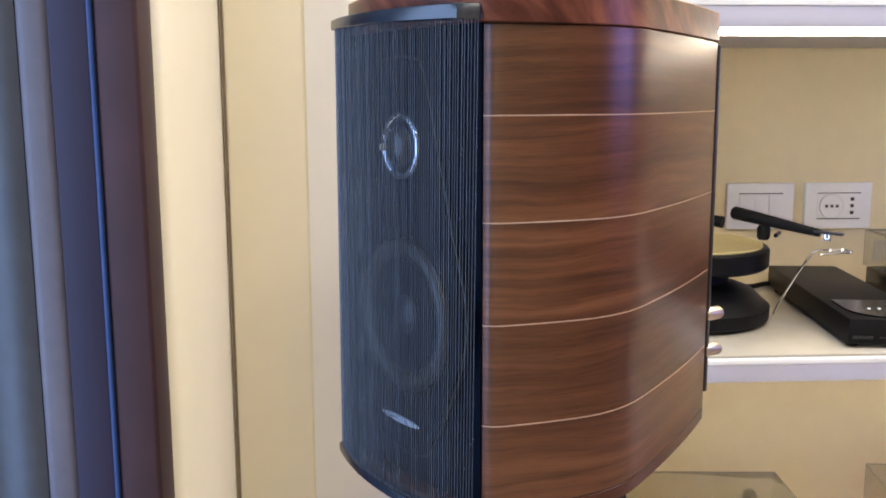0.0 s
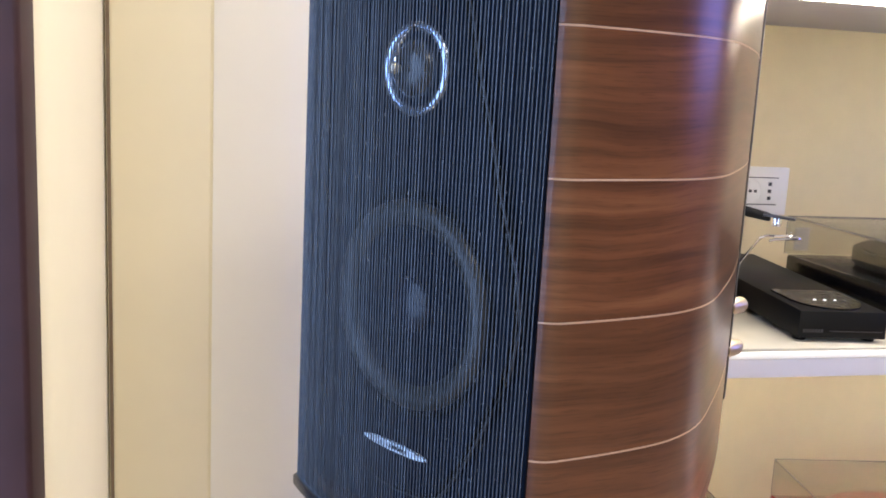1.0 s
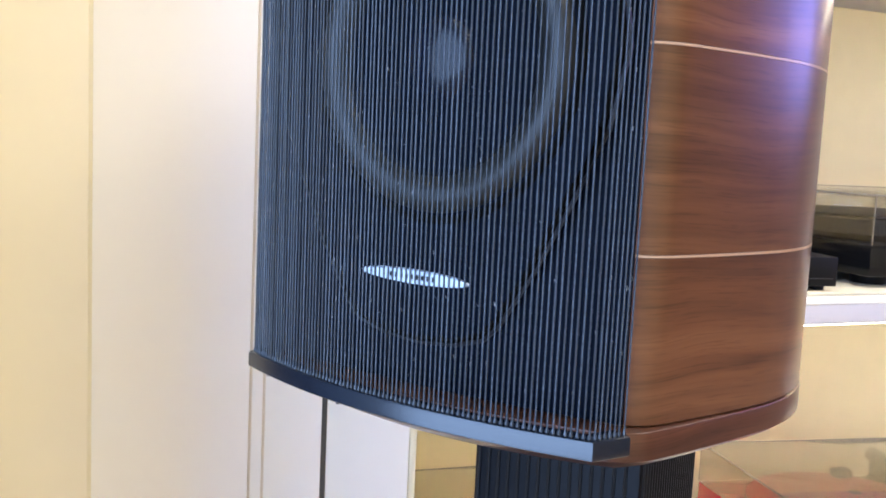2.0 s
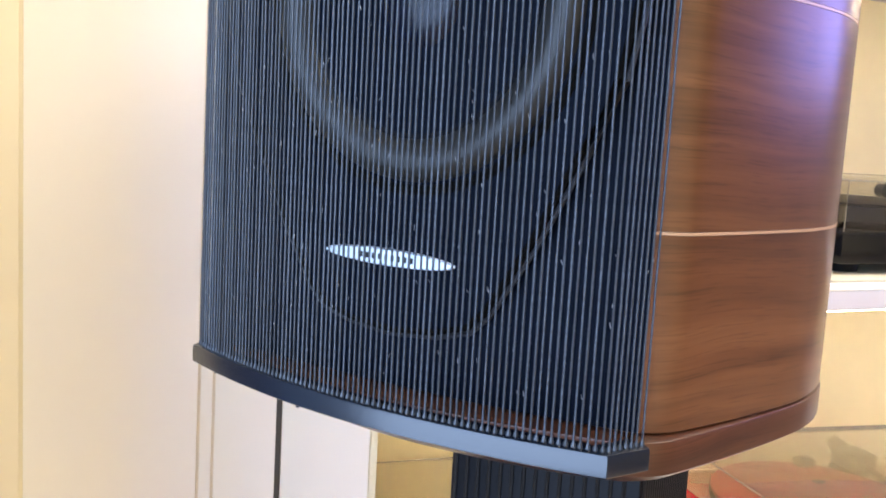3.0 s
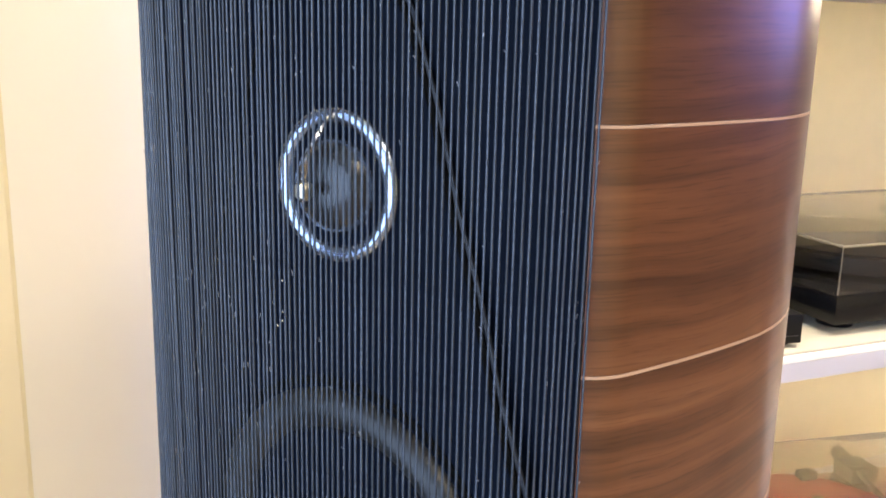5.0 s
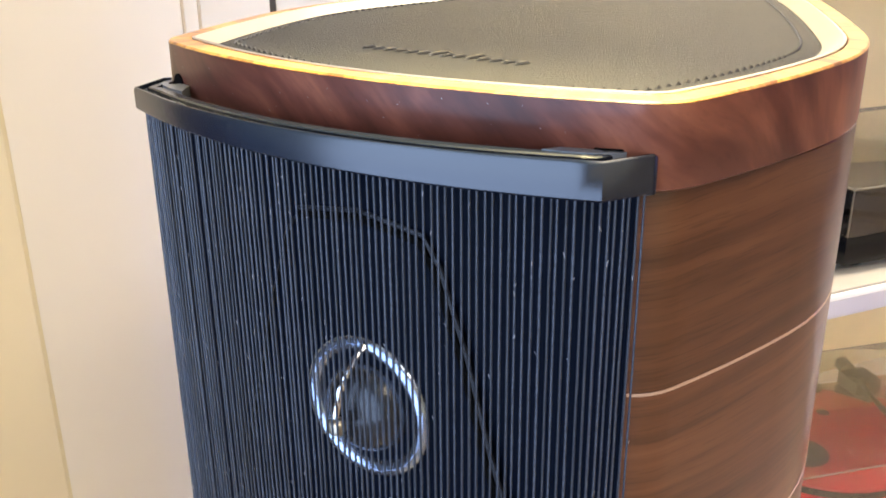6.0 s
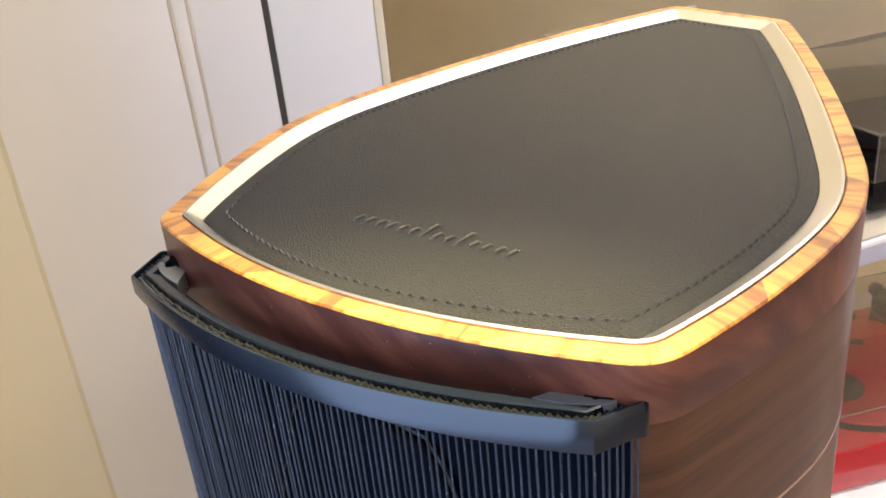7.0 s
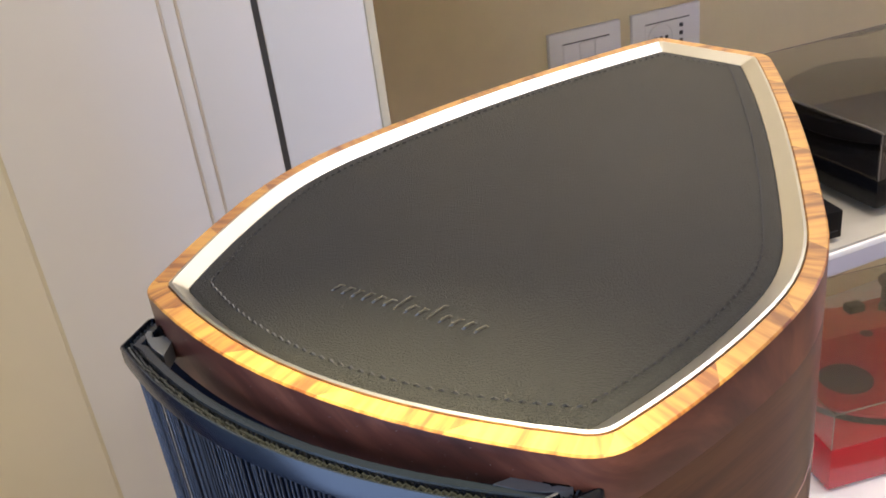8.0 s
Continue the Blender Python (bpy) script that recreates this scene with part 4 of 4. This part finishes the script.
def dust_cover(top, w, d, z0, z1, t=0.003):
    """A closed clear lid of five glued panels; opaque tubes stand for the glint of its edges."""
    lid = part("dust_cover", slab(0, 0, z1 - t, w, d, z1, 0.0012), CLEAR, top, "clear acrylic dust cover")
    lid.visible_shadow = False
    for a in ((0, 0, w, t), (0, d - t, w, d), (0, t, t, d - t), (w - t, t, w, d - t)):
        side = part("side_panel", slab(a[0], a[1], z0, a[2], a[3], z1 - t - 0.0002), CLEAR, lid)
        side.visible_shadow = False
    rim = [(0.0006, 0.0006), (w - 0.0006, 0.0006), (w - 0.0006, d - 0.0006), (0.0006, d - 0.0006)]
    for (ax, ay), (bx, by) in zip(rim, rim[1:] + rim[:1]):
        part("cover_edge", tube([(ax, ay, z1 - 0.0004), (bx, by, z1 - 0.0004)], 0.0008, 6), EDGE_GLINT, lid, "opaque tube drawn as the glint along a cover edge")
    for ax, ay in rim:
        part("cover_edge", tube([(ax, ay, z0), (ax, ay, z1 - 0.0006)], 0.0006, 6), EDGE_GLINT, lid, "opaque tube drawn as the glint along a cover edge")


def tonearm(top, base, tip, mat, z, r=0.0045):
    bx, by = base
    part("arm_pillar", lathe([(0.0, 0.0), (0.022, 0.0), (0.022, 0.012), (0.012, 0.016), (0.012, z + 0.006), (0.0, z + 0.006)], 28), mat, top, at=pose(bx, by, 0.0))
    d = Vector((tip[0] - bx, tip[1] - by, 0)).normalized()
    arm = part("tonearm", tube([(bx - d.x * 0.03, by - d.y * 0.03, z), (bx, by, z), tuple(Vector((tip[0], tip[1], z - 0.004)))], r, 10), mat, top, "straight tonearm")
    part("counterweight", tube([(bx - d.x * 0.055, by - d.y * 0.055, z), (bx - d.x * 0.028, by - d.y * 0.028, z)], 0.012, 20), mat, arm)
    q = Vector((tip[0], tip[1], z - 0.004))
    part("headshell", tube([tuple(q), tuple(q + d * 0.018 + Vector((0, 0, -0.006)))], 0.0075, 8), mat, arm)


def black_turntable():
    top = thing("turntable", pose(0.776, 1.214, COUNTER_Z, 0, 0, -1.5), "black turntable under a closed clear dust cover", "turntable", "turntables on the shelves")
    for x in (0.05, 0.38):
        for y in (0.05, 0.27):
            part("foot", lathe([(0.0, 0.0), (0.022, 0.0), (0.024, 0.012), (0.0, 0.013)], 20), BLACK_PLASTIC, top, at=pose(x, y, 0))
    part("plinth", slab(0.004, 0.004, 0.013, 0.426, 0.325, 0.050, 0.003), GLOSS_BLACK, top)
    part("platter", lathe([(0.0, 0.056), (0.148, 0.056), (0.150, 0.058), (0.150, 0.077), (0.147, 0.079), (0.0, 0.079)], 64), BLACK_PLASTIC, top, "black platter", at=pose(0.19, 0.165, 0))
    part("record_mat", lathe([(0.0, 0.0), (0.140, 0.0), (0.143, 0.002), (0.0, 0.003)], 64), BLACK_PLASTIC, top, at=pose(0.19, 0.165, 0.079))
    tonearm(top, (0.375, 0.26), (0.30, 0.09), GRAPHITE, 0.088)
    part("hinge", slab(0.012, 0.318, 0.058, 0.036, 0.323, 0.094, 0.001), HINGE_GREY, top, "pale grey cover hinge")
    dust_cover(top, 0.43, 0.328, 0.052, 0.112)


def red_turntable():
    top = thing("turntable", pose(0.775, 1.244, LOWER_Z, 0, 0, -9), "red glossy turntable with a red platter under a clear dust cover", "turntable", "turntables on the shelves")
    part("plinth", slab(0, 0, 0.006, 0.42, 0.32, 0.076, 0.002), RED_LACQUER, top, "red lacquered plinth")
    for x in (0.05, 0.37):
        for y in (0.05, 0.27):
            part("foot", lathe([(0.0, 0.0), (0.02, 0.0), (0.02, 0.006), (0.0, 0.006)], 20), BLACK_PLASTIC, top, at=pose(x, y, 0))
    part("platter", lathe([(0.0, 0.077), (0.149, 0.077), (0.149, 0.087), (0.0, 0.088)], 64), BLACK_PLASTIC, top, "dark platter edge", at=pose(0.160, 0.158, 0))
    part("platter_mat", lathe([(0.0, 0.0), (0.148, 0.0), (0.148, 0.004), (0.0, 0.004)], 64), RED_FELT, top, "red platter mat", at=pose(0.160, 0.158, 0.0875))
    part("record_label", lathe([(0.0, 0.0), (0.039, 0.0), (0.039, 0.0006), (0.0, 0.0006)], 40), DARK_GAP, top, "black centre disc", at=pose(0.104, 0.120, 0.0917))
    part("mat_hole", lathe([(0.0, 0.0), (0.010, 0.0), (0.010, 0.0006), (0.0, 0.0006)], 24), DARK_GAP, top, "small dark round mark", at=pose(0.205, 0.212, 0.0917))
    tonearm(top, (0.300, 0.262), (0.262, 0.09), BLACK_PLASTIC, 0.114)
    part("arm_disc", lathe([(0.0, 0.0), (0.030, 0.0), (0.030, 0.014), (0.026, 0.018), (0.0, 0.018)], 32), BLACK_PLASTIC, top, "round black arm base", at=pose(0.300, 0.262, 0.076))
    part("arm_rest", slab(0.215, 0.270, 0.076, 0.245, 0.292, 0.104, 0.003), BLACK_PLASTIC, top, "black arm rest")
    part("arm_block", slab(0.285, 0.240, 0.092, 0.335, 0.290, 0.118, 0.004), BLACK_PLASTIC, top, "black tonearm block")
    dust_cover(top, 0.42, 0.32, 0.078, 0.140)


def taper(points, radii, n=12):
    """A closed rod whose thickness changes along its way."""
    bm = bmesh.new()
    pts = [Vector(p) for p in points]
    d = (pts[-1] - pts[0]).normalized()
    side = d.cross(Vector((0, 0, 1))).normalized()
    up = side.cross(d)
    rings = [[bm.verts.new(p + r * (math.cos(2 * math.pi * k / n) * side + math.sin(2 * math.pi * k / n) * up)) for k in range(n)] for p, r in zip(pts, radii)]
    for a, b in zip(rings, rings[1:]):
        for k in range(n):
            bm.faces.new((a[k], a[(k + 1) % n], b[(k + 1) % n], b[k]))
    bm.faces.new(rings[0][::-1])
    bm.faces.new(rings[-1])
    return bm


def round_turntable():
    top = thing("turntable", pose(0.437, 1.405, COUNTER_Z), "round black turntable with a cream mat and black tonearm", "turntable", "turntables on the shelves")
    part("base", lathe([(0.0, 0.0), (0.112, 0.0), (0.124, 0.008), (0.125, 0.026), (0.116, 0.033), (0.100, 0.048), (0.06, 0.062), (0.0, 0.063)], 64), BLACK_PLASTIC, top, "round black base")
    part("pillar", lathe([(0.066, 0.060), (0.064, 0.084), (0.0, 0.084)], 48), BLACK_PLASTIC, top)
    part("platter", lathe([(0.0, 0.082), (0.116, 0.082), (0.121, 0.086), (0.121, 0.110), (0.118, 0.113), (0.0, 0.113)], 64), BLACK_PLASTIC, top, "black platter")
    part("platter_mat", lathe([(0.0, 0.113), (0.111, 0.113), (0.111, 0.116), (0.0, 0.116)], 64), CREAM_MAT, top, "cream yellow mat")
    a, b = Vector((0.050, -0.055, 0.166)), Vector((0.142, -0.138, 0.146))
    along = [a, a + (b - a) * 0.03, a + (b - a) * 0.25, a + (b - a) * 0.97, b]
    arm = part("tonearm", taper(along, [0.007, 0.0095, 0.0090, 0.0055, 0.0045]), BLACK_PLASTIC, top, "thick tapered black tonearm")
    part("headshell", slab(-0.004, -0.007, -0.0015, 0.034, 0.007, 0.0015, 0.001), GRAPHITE, arm, "flat dark headshell", at=pose(0.138, -0.136, 0.149, 0, 4, -38))
    part("cartridge", slab(0.008, -0.004, -0.012, 0.018, 0.004, -0.0016, 0.001), CHROME, arm, at=pose(0.138, -0.136, 0.149, 0, 4, -38))
    part("bearing", lathe([(0.0, 0.0), (0.007, 0.0), (0.009, 0.004), (0.009, 0.016), (0.005, 0.024), (0.0, 0.026)], 20), BLACK_PLASTIC, arm, "round arm bearing", at=pose(0.086, -0.082, 0.130))
    part("counterweight", tube([(0.026, -0.034, 0.152), (0.040, -0.046, 0.150)], 0.0085, 16), BLACK_PLASTIC, arm, "black counterweight")
    part("cross_pin", tube([(0.096, -0.100, 0.138), (0.112, -0.074, 0.138)], 0.003, 8), BLACK_PLASTIC, arm)
    loop = [(0.125, -0.03, 0.0), (0.127, -0.05, 0.03), (0.132, -0.11, 0.095), (0.138, -0.125, 0.118), (0.146, -0.127, 0.121)]
    loop += [(0.176 + 0.010 * math.sin(k * math.pi / 6), -0.137 + 0.010 * -math.cos(k * math.pi / 6) * -1, 0.121) for k in range(7)]
    loop += [(0.146, -0.148, 0.120), (0.138, -0.147, 0.118)]
    part("lift_rod", tube(loop, 0.0017, 8), CHROME, top, "bent chrome arm rest loop")
    part("signal_cable", tube([(0.06, 0.06, 0.012), (0.12, 0.13, 0.010), (0.20, 0.19, 0.010), (0.27, 0.21, 0.010)], 0.0045, 8), BLACK_PLASTIC, top, "black signal cable")


def pale_turntable():
    top = thing("turntable", pose(0.215, 1.255, LOWER_Z, 0, 0, -4), "pale turntable with a black tonearm under a clear dust cover", "turntable", "turntables on the shelves")
    part("plinth", slab(0, 0, 0.004, 0.42, 0.32, 0.055, 0.003), WHITE_PAINT, top, "white plinth")
    for x in (0.05, 0.37):
        for y in (0.05, 0.27):
            part("foot", lathe([(0.0, 0.0), (0.02, 0.0), (0.02, 0.004), (0.0, 0.004)], 20), BLACK_PLASTIC, top, at=pose(x, y, 0))
    part("platter", lathe([(0.0, 0.056), (0.149, 0.056), (0.149, 0.075), (0.0, 0.075)], 64), CREAM_MAT, top, "pale platter", at=pose(0.165, 0.16, 0))
    tonearm(top, (0.355, 0.255), (0.29, 0.08), BLACK_PLASTIC, 0.098)
    part("arm_block", slab(0.335, 0.235, 0.055, 0.385, 0.285, 0.098, 0.004), BLACK_PLASTIC, top, "black tonearm block")
    dust_cover(top, 0.42, 0.32, 0.057, 0.135)


round_turntable()
black_turntable()
red_turntable()
pale_turntable()
